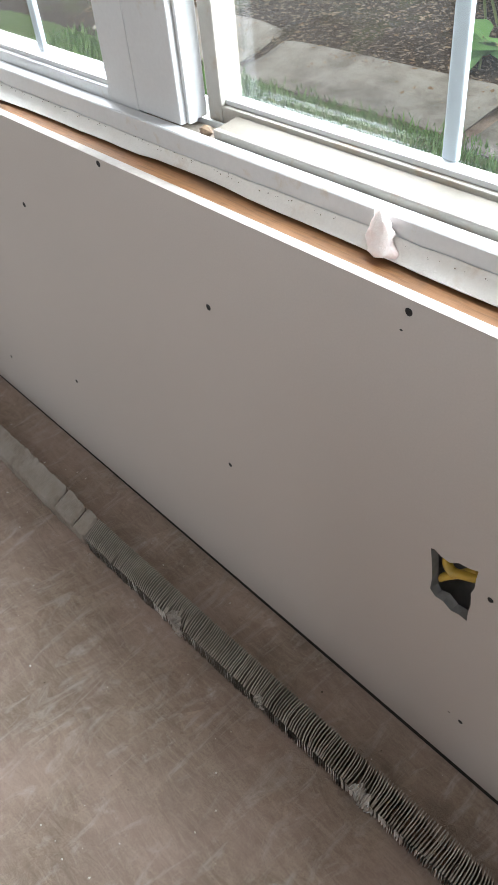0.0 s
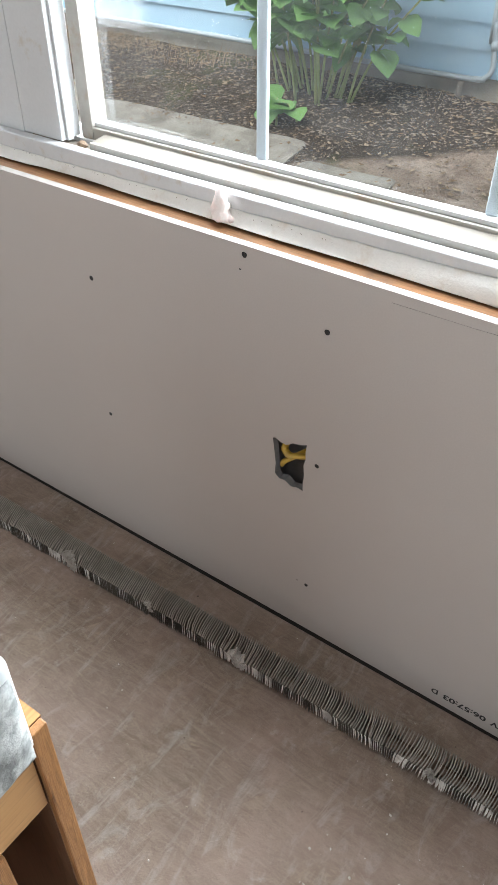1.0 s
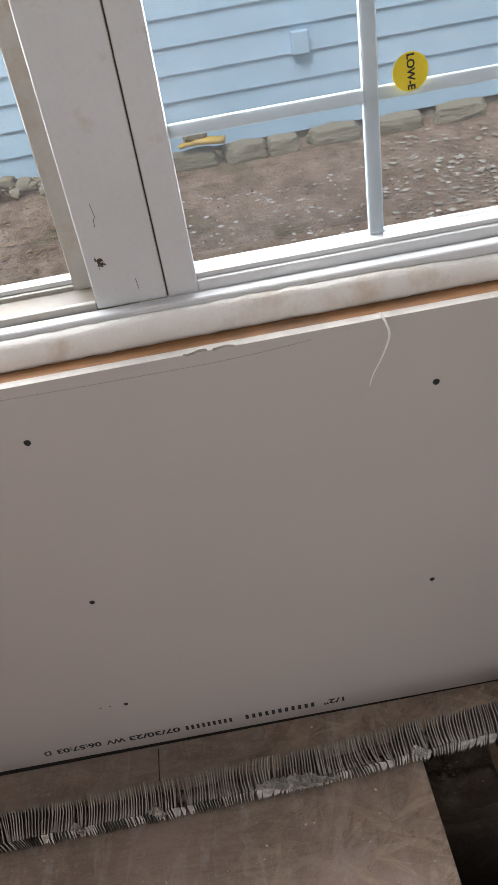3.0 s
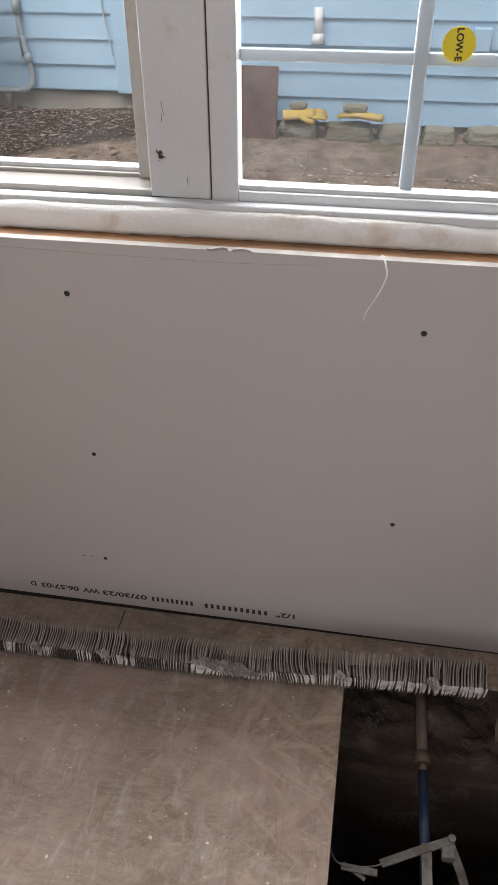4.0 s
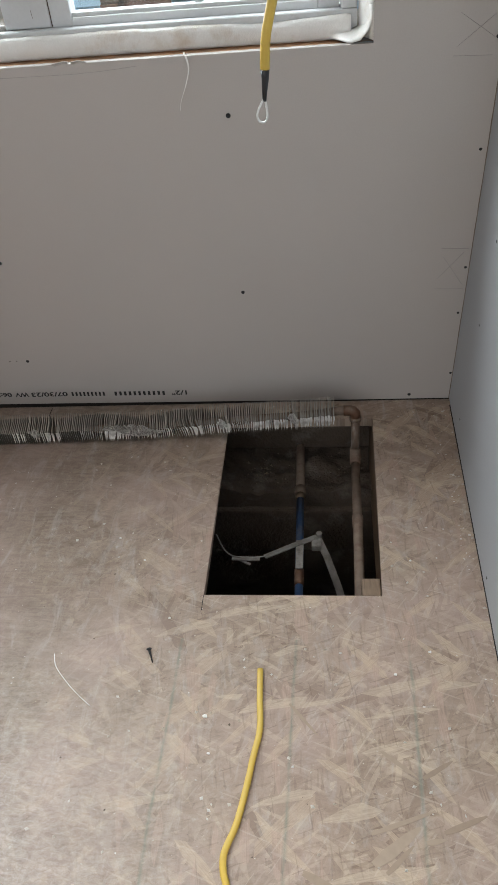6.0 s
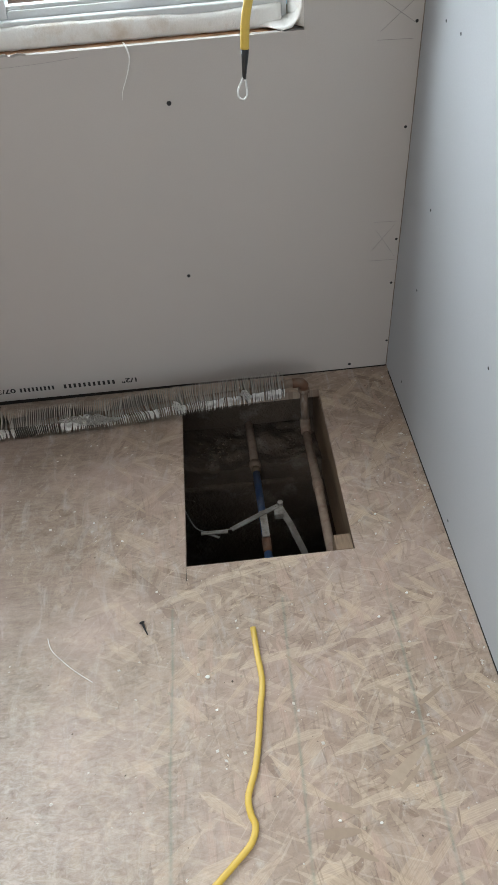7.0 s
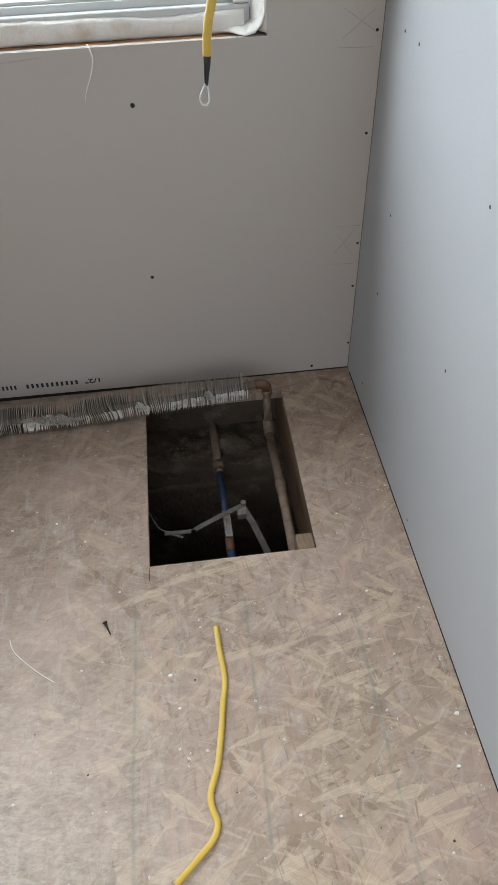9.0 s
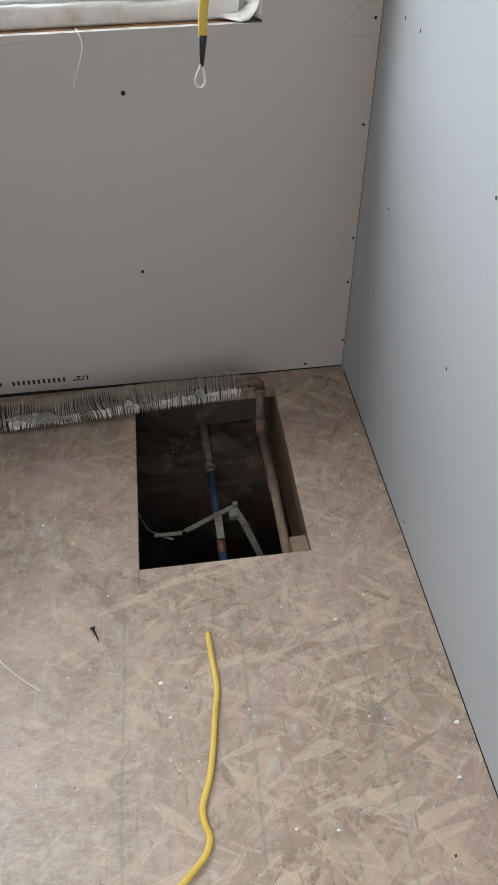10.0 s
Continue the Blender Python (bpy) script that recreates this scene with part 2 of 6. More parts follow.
def wood_material(name, c1, c2, axis="x", rings=26, rough=0.55, stain=None):
    n = Nodes(name)
    s = {"x": (1.2, 14, 14), "y": (14, 1.2, 14), "z": (14, 14, 1.2), "fine": (80, 80, 3.5)}[axis]
    v = n.coords(s)
    g = n.noise(v, 3.2, 6, 0.6, 0.6)
    f = n.noise(n.coords(tuple(k * 6 for k in s)), 4, 3)
    c = n.mix(n.ramp(g, [(0.3, 0.0), (0.48, 0.55), (0.55, 0.25), (0.72, 1.0)]), c1, c2)
    c = n.mix(n.ramp(f, [(0.5, 0.0), (0.7, 0.45)]), c, tuple(k * 0.5 for k in c2))
    if stain:
        c = n.mix(n.ramp(n.noise(n.coords(), 11, 5), [(0.52, 0.0), (0.7, 0.75)]), c, stain)
    n.base(c)
    n.set(Roughness=rough, Specular_IOR_Level=0.35)
    n.bump(n.math("ADD", g, f), 0.25, 0.0008)
    return n.m


def glass_material(name, tint):
    """Thin pane: clear, with a film of gloss that grows at grazing angles, and smears."""
    n = Nodes(name)
    out = n.t.nodes["Material Output"]
    tr = n.put("ShaderNodeBsdfTransparent", {"Color": (*tint, 1)})
    gl = n.put("ShaderNodeBsdfGlossy", {"Roughness": 0.03})
    df = n.put("ShaderNodeBsdfDiffuse", {"Color": (0.8, 0.83, 0.85, 1)})
    smear = n.noise(n.coords((3, 3, 9)), 3, 6, 0.7)
    sm = n.ramp(smear, [(0.4, 0.003), (0.85, 0.012)])
    tl = n.put("ShaderNodeBsdfTranslucent", {"Color": (0.85, 0.87, 0.88, 1)})
    film = n.put("ShaderNodeMixShader", {0: 0.6, 1: df.outputs[0], 2: tl.outputs[0]})
    mix0 = n.put("ShaderNodeMixShader", {0: sm, 1: tr.outputs[0], 2: film.outputs[0]})
    fr = n.put("ShaderNodeFresnel", {"IOR": 1.45})
    mix1 = n.put("ShaderNodeMixShader", {0: n.math("MULTIPLY", fr.outputs[0], 0.25), 1: mix0.outputs[0], 2: gl.outputs[0]})
    n.t.links.new(mix1.outputs[0], out.inputs["Surface"])
    return n.m


def screen_material():
    n = Nodes("fly_screen")
    out = n.t.nodes["Material Output"]
    tr = n.put("ShaderNodeBsdfTransparent")
    df = n.put("ShaderNodeBsdfDiffuse", {"Color": (0.1, 0.105, 0.11, 1)})
    mix = n.put("ShaderNodeMixShader", {0: 0.09, 1: tr.outputs[0], 2: df.outputs[0]})
    n.t.links.new(mix.outputs[0], out.inputs["Surface"])
    return n.m


def flat(name, c, rough=0.6, metal=0.0):
    return varied(name, c, tuple(min(1, k * 1.08) for k in c), 30, rough, metal, 0.1, 300)


M = {
    "osb": osb_material(),
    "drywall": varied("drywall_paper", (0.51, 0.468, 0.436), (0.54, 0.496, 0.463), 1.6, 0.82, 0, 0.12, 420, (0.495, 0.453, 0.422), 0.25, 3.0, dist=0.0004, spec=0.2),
    # Same paper as the north wall; its cooler, darker tone paints the east wall's light.
    "drywall_daylit": varied("drywall_paper_daylit", (0.395, 0.402, 0.417), (0.42, 0.427, 0.442), 1.6, 0.8, 0, 0.12, 420, dist=0.0004, spec=0.25),
    "gypsum": varied("gypsum_edge", (0.36, 0.33, 0.3), (0.48, 0.45, 0.415), 40, 0.9, 0, 0.4, 300),
    "plaster": varied("room_drywall", (0.44, 0.41, 0.39), (0.48, 0.45, 0.43), 2, 0.8, 0, 0.1, 200),
    "vinyl": varied("white_vinyl", (0.58, 0.585, 0.59), (0.65, 0.655, 0.66), 5, 0.38, 0, 0.08, 200, (0.5, 0.45, 0.38), 0.16, 26),
    "vinyl_dirty": varied("dirty_cream_vinyl", (0.35, 0.33, 0.295), (0.45, 0.43, 0.39), 9, 0.45, 0, 0.12, 160, (0.33, 0.25, 0.17), 0.34, 22),
    "vinyl_grime": varied("grimy_vinyl", (0.13, 0.11, 0.085), (0.21, 0.185, 0.15), 14, 0.55, 0, 0.2, 160, (0.2, 0.15, 0.1), 0.4, 20),
    "track_dirt": varied("track_dirt", (0.2, 0.16, 0.12), (0.4, 0.35, 0.29), 40, 0.9, 0, 0.6, 200),
    "sill_wood": wood_material("rough_sill_wood", (0.31, 0.148, 0.06), (0.17, 0.08, 0.034), "x", stain=(0.12, 0.072, 0.045)),
    "strand": random_tone("bare_strand", (0.33, 0.245, 0.18), (0.45, 0.35, 0.26), 0.75, "Random", scale=90),
    "stud_wood": wood_material("framing_wood", (0.36, 0.245, 0.15), (0.27, 0.17, 0.1), "z"),
    "joist_wood": wood_material("joist_wood", (0.26, 0.18, 0.115), (0.17, 0.115, 0.075), "y", stain=(0.1, 0.07, 0.05)),
    "oak": wood_material("oak_edge", (0.5, 0.25, 0.1), (0.13, 0.055, 0.02), "fine", rough=0.45),
    "birch": wood_material("birch_rail", (0.48, 0.27, 0.115), (0.43, 0.235, 0.095), "y", rough=0.35),
    "cabinet_in": wood_material("cabinet_inside", (0.14, 0.068, 0.035), (0.1, 0.048, 0.026), "z", rough=0.5),
    "membrane": varied("white_flashing_membrane", (0.78, 0.755, 0.715), (0.85, 0.83, 0.8), 26, 0.6, 0, 0.4, 340, (0.56, 0.46, 0.36), 0.3, 12, dist=0.002),
    "tissue": varied("pink_insulation_tuft", (0.88, 0.72, 0.68), (0.93, 0.87, 0.84), 60, 0.95, 0, 0.6, 400),
    "paper": varied("white_paper_strip", (0.8, 0.78, 0.74), (0.86, 0.85, 0.82), 40, 0.8, 0, 0.2, 300),
    "muntin": varied("grid_between_panes", (0.46, 0.51, 0.535), (0.52, 0.57, 0.59), 8, 0.4, 0, 0.05, 200),
    "screw": flat("black_screw", (0.008, 0.008, 0.009), 0.6, 0.0),
    "ink": flat("black_ink", (0.03, 0.028, 0.028), 0.8),
    "pencil": flat("pencil", (0.27, 0.25, 0.24), 0.8),
    "gap": flat("dark_gap_filler", (0.02, 0.017, 0.014), 0.95),
    "joint_shadow": varied("brown_joint_shade", (0.17, 0.13, 0.1), (0.27, 0.22, 0.175), 40, 0.9, 0, 0.3, 200),
    "copper": varied("old_copper", (0.15, 0.078, 0.048), (0.23, 0.12, 0.075), 24, 0.6, 0.45, 0.25, 180, (0.24, 0.2, 0.16), 0.42, 20),
    "copper_dusty": varied("dusty_pipe", (0.2, 0.145, 0.108), (0.29, 0.22, 0.17), 40, 0.8, 0.1, 0.5, 200, (0.13, 0.06, 0.035), 0.5, 34),
    "drop": varied("crusted_copper", (0.16, 0.11, 0.08), (0.24, 0.17, 0.125), 30, 0.7, 0.25, 0.4, 200, (0.48, 0.45, 0.41), 0.42, 16, (2, 2, 0.5)),
    "brass": varied("brass_fitting", (0.17, 0.12, 0.08), (0.26, 0.19, 0.12), 60, 0.5, 0.7, 0.2, 200),
    # Pipe under the floor: blue lowered to include the shade there, plus dust stains.
    "blue_pipe": varied("blue_plastic_pipe", (0.03, 0.065, 0.15), (0.045, 0.09, 0.2), 10, 0.5, 0, 0.1, 100, (0.13, 0.13, 0.14), 0.4, 26),
    "galv": varied("galvanised_strap", (0.27, 0.25, 0.225), (0.42, 0.395, 0.365), 50, 0.6, 0.2, 0.4, 180, (0.14, 0.11, 0.085), 0.45, 40),
    # Soil and block are toned down so the shade below the floor is in their colour.
    "soil_dark": varied("shaded_crawlspace_soil", (0.035, 0.027, 0.021), (0.06, 0.046, 0.036), 14, 0.95, 0, 0.8, 90, dist=0.01),
    "block": varied("shaded_foundation_block", (0.085, 0.063, 0.047), (0.145, 0.109, 0.083), 12, 0.95, 0, 0.9, 120, (0.24, 0.2, 0.165), 0.3, 12, dist=0.006),
    "yellow": varied("yellow_sheath", (0.6, 0.4, 0.06), (0.66, 0.46, 0.085), 20, 0.42, 0, 0.1, 200, (0.5, 0.36, 0.14), 0.2, 30),
    "tape": flat("black_tape", (0.012, 0.012, 0.014), 0.38),
    "loop": varied("clear_nylon_loop", (0.72, 0.71, 0.69), (0.78, 0.77, 0.75), 30, 0.3, 0, 0.1, 200),
    # Grey facing, darkened to hold the shade inside the outlet hole.
    "grey_box": varied("shaded_grey_backing", (0.13, 0.13, 0.13), (0.34, 0.335, 0.33), 30, 0.7, 0, 0.4, 120),
    "tub": varied("white_plastic_tub", (0.6, 0.61, 0.61), (0.68, 0.69, 0.69), 12, 0.4, 0, 0.1, 120),
    "sticker": flat("yellow_sticker", (0.78, 0.62, 0.02), 0.45),
    "bug": varied("dried_dirt", (0.05, 0.03, 0.02), (0.12, 0.07, 0.04), 200, 0.9, 0, 0.5, 500),
    "siding": varied("pale_blue_siding", (0.4, 0.59, 0.75), (0.45, 0.64, 0.79), 3, 0.5, 0, 0.15, 60, (0.48, 0.62, 0.74), 0.2, 6, (0.4, 1, 1)),
    "concrete": varied("weathered_concrete", (0.22, 0.197, 0.163), (0.32, 0.29, 0.245), 7, 0.9, 0, 0.5, 80, (0.22, 0.2, 0.15), 0.35, 5, dist=0.006),
    "slab": varied("stepping_slab", (0.29, 0.26, 0.215), (0.43, 0.39, 0.33), 9, 0.9, 0, 0.8, 70, (0.13, 0.105, 0.08), 0.6, 7, dist=0.006),
    "conduit": varied("painted_conduit", (0.44, 0.5, 0.54), (0.52, 0.57, 0.6), 14, 0.5, 0, 0.1, 90),
    "rust": varied("rusty_panel", (0.085, 0.042, 0.028), (0.17, 0.095, 0.068), 11, 0.75, 0.0, 0.3, 60, (0.15, 0.105, 0.08), 0.45, 9),
    "glove": varied("yellow_work_glove", (0.62, 0.43, 0.09), (0.55, 0.4, 0.14), 22, 0.85, 0, 0.4, 200, (0.42, 0.34, 0.2), 0.3, 18),
    "white_plastic": flat("white_plastic", (0.78, 0.78, 0.78), 0.4),
    "stem": varied("green_stem", (0.3, 0.34, 0.12), (0.38, 0.4, 0.18), 20, 0.6, 0, 0.2, 120),
    "mulch": random_tone("bark_mulch", (0.06, 0.045, 0.034), (0.38, 0.29, 0.21), 0.9, "Island"),
    "dry_leaf": random_tone("dry_leaves", (0.2, 0.12, 0.06), (0.46, 0.35, 0.23), 0.85, "Island"),
    "crumb": random_tone("plaster_crumbs", (0.5, 0.42, 0.33), (0.82, 0.8, 0.76), 0.95, "Island"),
    "litter": random_tone("bleached_leaf_litter", (0.34, 0.31, 0.25), (0.68, 0.65, 0.56), 0.85, "Island"),
    "grass": random_tone("grass_blades", (0.14, 0.28, 0.07), (0.3, 0.45, 0.15), 0.7, "Island"),
    "leaf": random_tone("broad_leaf", (0.13, 0.27, 0.07), (0.23, 0.42, 0.13), 0.5, "Random", bump=0.4),
    "brick": random_tone("old_brick", (0.17, 0.085, 0.06), (0.2, 0.16, 0.1), 0.9, "Random"),
    "stone": random_tone("rubble_stone", (0.2, 0.185, 0.135), (0.32, 0.3, 0.235), 0.92, "Random", scale=30, bump=0.6),
    "glass": glass_material("window_glass", (0.95, 0.96, 0.97)),
    "screen": screen_material(),
}


def fin_material(name, c1, c2, rough, metal):
    n = Nodes(name)
    r = n.put("ShaderNodeObjectInfo").outputs["Random"]
    g = n.noise(n.coords((60, 60, 60)), 1.0, 4)
    c = n.mix(r, c1, c2)
    c = n.mix(n.ramp(g, [(0.45, 0.0), (0.7, 0.7)]), c, (0.2, 0.17, 0.145))
    n.base(c)
    n.set(Roughness=rough, Metallic=metal)
    n.bump(g, 0.2, 0.0006)
    return n.m


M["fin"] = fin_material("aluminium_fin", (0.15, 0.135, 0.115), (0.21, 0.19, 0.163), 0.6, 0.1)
# One aluminium: edges paler as if lit, foil bright as painted metal glints.
M["fin_edge_lit"] = fin_material("fin_edge_lit", (0.23, 0.207, 0.178), (0.36, 0.325, 0.28), 0.55, 0.1)
M["foil"] = fin_material("foil_glint", (0.66, 0.63, 0.59), (0.84, 0.82, 0.78), 0.3, 0.0)
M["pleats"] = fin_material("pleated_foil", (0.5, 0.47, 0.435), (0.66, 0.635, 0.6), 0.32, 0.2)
M["fin_dusty"] = varied("dust_caked_fins", (0.27, 0.235, 0.2), (0.37, 0.335, 0.3), 22, 0.85, 0, 0.6, 160, (0.17, 0.135, 0.11), 0.4, 14, (1, 1, 1), 0.002, 0.2)


def mud_material():
    n = Nodes("smeared_joint_compound")
    v = n.coords((1, 1, 1))
    a = n.noise(v, 75, 5, 0.6)
    b = n.noise(n.coords(loc=(2, 5, 1)), 150, 4)
    c = n.mix(n.ramp(a, [(0.4, 0.0), (0.6, 1.0)]), (0.2, 0.205, 0.2), (0.46, 0.465, 0.45))
    c = n.mix(n.ramp(b, [(0.55, 0.0), (0.75, 0.5)]), c, (0.3, 0.3, 0.29))
    n.base(c)
    n.set(Roughness=0.75)
    n.bump(n.math("ADD", a, n.math("MULTIPLY", b, 0.3)), 0.6, 0.003)
    return n.m


M["mud"] = mud_material()


def ground_material():
    n = Nodes("garden_soil")
    xyz = n.put("ShaderNodeSeparateXYZ", {"Vector": n.tc.outputs["Object"]})
    a = n.noise(n.coords(), 9, 6, 0.65)
    b = n.noise(n.coords(loc=(3, 3, 3)), 55, 5, 0.7)
    w = n.noise(n.coords(loc=(7, 1, 2)), 1.6, 5, 0.6)
    soil = n.mix(a, (0.05, 0.036, 0.027), (0.125, 0.095, 0.07))
    soil = n.mix(n.ramp(b, [(0.55, 0.0), (0.72, 0.6)]), soil, (0.26, 0.205, 0.15))
    fine = n.noise(n.coords(loc=(1, 6, 3)), 160, 4, 0.7)
    dirt = n.mix(n.ramp(a, [(0.35, 0.0), (0.65, 1.0)]), (0.27, 0.195, 0.145), (0.52, 0.4, 0.31))
    dirt = n.mix(n.ramp(fine, [(0.5, 0.0), (0.7, 0.7)]), dirt, (0.24, 0.185, 0.14))
    dirt = n.mix(n.ramp(b, [(0.55, 0.0), (0.75, 0.6)]), dirt, (0.5, 0.45, 0.39))
    # trodden pale earth on the east side
    lim = n.math("ADD", n.math("ADD", xyz.outputs[0], n.math("MULTIPLY", w, 0.9)), n.math("MULTIPLY", xyz.outputs[1], -2.2))
    east = n.ramp(n.math("ADD", lim, 6.81), [(0.3, 0.0), (0.42, 1.0)])
    c = n.mix(east, soil, dirt)
    moss = n.ramp(n.noise(n.coords(loc=(5, 2, 0)), 3.4, 5), [(0.56, 0.0), (0.68, 0.6)])
    c = n.mix(moss, c, (0.115, 0.125, 0.05))
    lawn = n.math("MULTIPLY", n.math("LESS_THAN", n.math("ADD", xyz.outputs[1], n.math("MULTIPLY", a, 0.12)), 1.8), n.math("LESS_THAN", xyz.outputs[0], -2.15))
    c = n.mix(n.math("MULTIPLY", lawn, 0.85), c, n.mix(b, (0.1, 0.17, 0.045), (0.2, 0.28, 0.09)))
    n.base(c)
    n.set(Roughness=0.95, Specular_IOR_Level=0.2)
    n.bump(n.math("ADD", n.math("ADD", a, b), n.math("MULTIPLY", fine, 0.5)), 1.0, 0.02)
    return n.m


M["ground"] = ground_material()

# ---- builders ----
RNG = random.Random(11)


def thing(name, label, category, at=(0, 0, 0), group="", kind=""):
    ob = new(name)
    ob.empty_display_size = 0.05
    ob.location = at
    return tagged(ob, label, category, group, kind)


def mesh_of(name, verts, faces, material, smooth=False):
    me = bpy.data.meshes.new(name)
    me.from_pydata([tuple(v) for v in verts], [], faces)
    me.materials.append(material)
    if smooth:
        for p in me.polygons:
            p.use_smooth = True
    me.update()
    return me


def part(name, me, parent=None, label="", kind=""):
    """One mesh object under a thing or a part, with world coordinates kept."""
    ob = new(name, me)
    if parent is not None:
        ob.parent = parent
        if parent.parent is None:
            ob.matrix_parent_inverse = Matrix.Translation(-Vector(parent.location))
    return tagged(ob, label, "", "", kind)


class Shape:
    """Vertices and faces gathered from boxes, prisms and tubes."""

    def __init__(self):
        self.v, self.f = [], []

    def add(self, verts, faces):
        o = len(self.v)
        self.v += [tuple(p) for p in verts]
        self.f += [tuple(i + o for i in f) for f in faces]
        return self

    def box(self, x0, x1, y0, y1, z0, z1, c=0.0):
        """A box with chamfers c."""
        if c <= 0:
            v = [(x, y, z) for z in (z0, z1) for y in (y0, y1) for x in (x0, x1)]
            return self.add(v, [(0, 2, 3, 1), (4, 5, 7, 6), (0, 1, 5, 4), (2, 6, 7, 3), (0, 4, 6, 2), (1, 3, 7, 5)])
        bm = bmesh.new()
        bmesh.ops.create_cube(bm, size=1.0)
        for q in bm.verts:
            q.co = Vector(((x0 + x1) / 2 + q.co.x * (x1 - x0), (y0 + y1) / 2 + q.co.y * (y1 - y0), (z0 + z1) / 2 + q.co.z * (z1 - z0)))
        bmesh.ops.bevel(bm, geom=bm.edges[:], offset=c, segments=2, affect="EDGES", profile=0.5)
        bm.verts.index_update()
        self.add([q.co.copy() for q in bm.verts], [tuple(q.index for q in f.verts) for f in bm.faces])
        bm.free()
        return self

    def prism(self, profile, x0, x1):
        """A (y, z) outline, counter-clockwise, drawn out along x."""
        n = len(profile)
        v = [(x0, y, z) for y, z in profile] + [(x1, y, z) for y, z in profile]
        f = [tuple(range(n)), tuple(range(2 * n - 1, n - 1, -1))]
        f += [(i, n + i, n + (i + 1) % n, (i + 1) % n) for i in range(n)]
        return self.add(v, f)

    def tube(self, pts, r, seg=12, flat=1.0, taper=None):
        pts = [Vector(p) for p in pts]
        n = len(pts)
        up = Vector((0, 0, 1))
        v, f = [], []
        side = None
        for i, p in enumerate(pts):
            d = (pts[min(i + 1, n - 1)] - pts[max(i - 1, 0)]).normalized()
            if side is None:
                side = d.cross(up)
                if side.length < 0.05:
                    side = Vector((1, 0, 0))
            side = (side - d * side.dot(d)).normalized()
            nor = side.cross(d).normalized()
            rr = r if taper is None else r * (1 + (taper - 1) * i / (n - 1))
            for k in range(seg):
                a = 2 * math.pi * k / seg
                v.append(p + side * (rr * math.cos(a)) + nor * (rr * flat * math.sin(a)))
        for i in range(n - 1):
            for k in range(seg):
                a, b = i * seg + k, i * seg + (k + 1) % seg
                f.append((a, b, b + seg, a + seg))
        f.append(tuple(range(seg - 1, -1, -1)))
        f.append(tuple((n - 1) * seg + k for k in range(seg)))
        return self.add(v, f)

    def mesh(self, name, material, smooth=False):
        return mesh_of(name, self.v, self.f, material, smooth)


def smooth_line(pts, n=8):
    """A rounded line through the points."""
    pts = [Vector(p) for p in pts]
    out = []
    for i in range(len(pts) - 1):
        a, b, c, d = pts[max(i - 1, 0)], pts[i], pts[i + 1], pts[min(i + 2, len(pts) - 1)]
        for k in range(n):
            t = k / n
            out.append(0.5 * ((2 * b) + (c - a) * t + (2 * a - 5 * b + 4 * c - d) * t * t + (3 * b - a - 3 * c + d) * t ** 3))
    return out + [pts[-1]]


def soft(ob, width=0.002, seg=2):
    m = ob.modifiers.new("bevel", "BEVEL")
    m.width, m.segments, m.limit_method = width, seg, "ANGLE"
    m.angle_limit = radians(50)
    return ob


def grid_sheet(xs, zs, skip, at):
    """Quads over a grid but for the skipped cells; at(x, z, i, j) gives the place."""
    v = [at(x, z, i, j) for j, z in enumerate(zs) for i, x in enumerate(xs)]
    f = []
    w = len(xs)
    for j in range(len(zs) - 1):
        for i in range(w - 1):
            if (i, j) not in skip:
                f.append((j * w + i, j * w + i + 1, (j + 1) * w + i + 1, (j + 1) * w + i))
    return v, f


def slab_with_holes(xs, zs, skip, front, back):
    """A board with openings: front and back sheets, and the faces between them."""
    v1, f1 = grid_sheet(xs, zs, skip, front)
    v2, f2 = grid_sheet(xs, zs, skip, back)
    n = len(v1)
    faces = list(f1) + [tuple(n + i for i in reversed(f)) for f in f2]
    count = {}
    for f in f1:
        for a, b in zip(f, f[1:] + f[:1]):
            count[(a, b)] = 1
    for a, b in list(count):
        if (b, a) not in count:
            faces.append((b, a, a + n, b + n))
    return v1 + v2, faces


def lean(z):
    """The east wall stands a little out of plumb."""
    return 0.03 * z


def east_x(y, z):
    """Face of the east wall, which is also a little out of square."""
    return lean(z) + 0.009 * y


# ---- room shell ----
XW, YS, HC = -4.0, -2.35, 2.42

# floor with the cut-out
HX0, HX1, HY0, HY1 = -0.468, -0.163, -0.514, -0.06
fx = [XW - 0.1, -0.868, HX0, HX1, 0.1]
fy = [YS - 0.1, HY0, HY1, 0.1]


def floor_top(x, y, i, j):
    return (x + (0.004 if (i, j) == (2, 2) else -0.008 if (i, j) == (3, 1) else 0), y, 0.0)


v, f = slab_with_holes(fx, fy, {(2, 1)}, floor_top, lambda x, y, i, j: (x, y, -0.019))
floor = new("floor", mesh_of("floor", v, f, M["osb"]))
tagged(floor, "dusty strand board subfloor with a rectangular cut-out", "floor", kind="structure")
part("joint", Shape().box(-0.8687, -0.8673, -0.085, -0.004, 0.0002, 0.0006).mesh("joint", M["gap"]), floor)
part("joint", Shape().box(HX0 - 0.0008, HX0 + 0.0002, -0.545, HY0, 0.0002, 0.0006).mesh("joint", M["gap"]), floor)

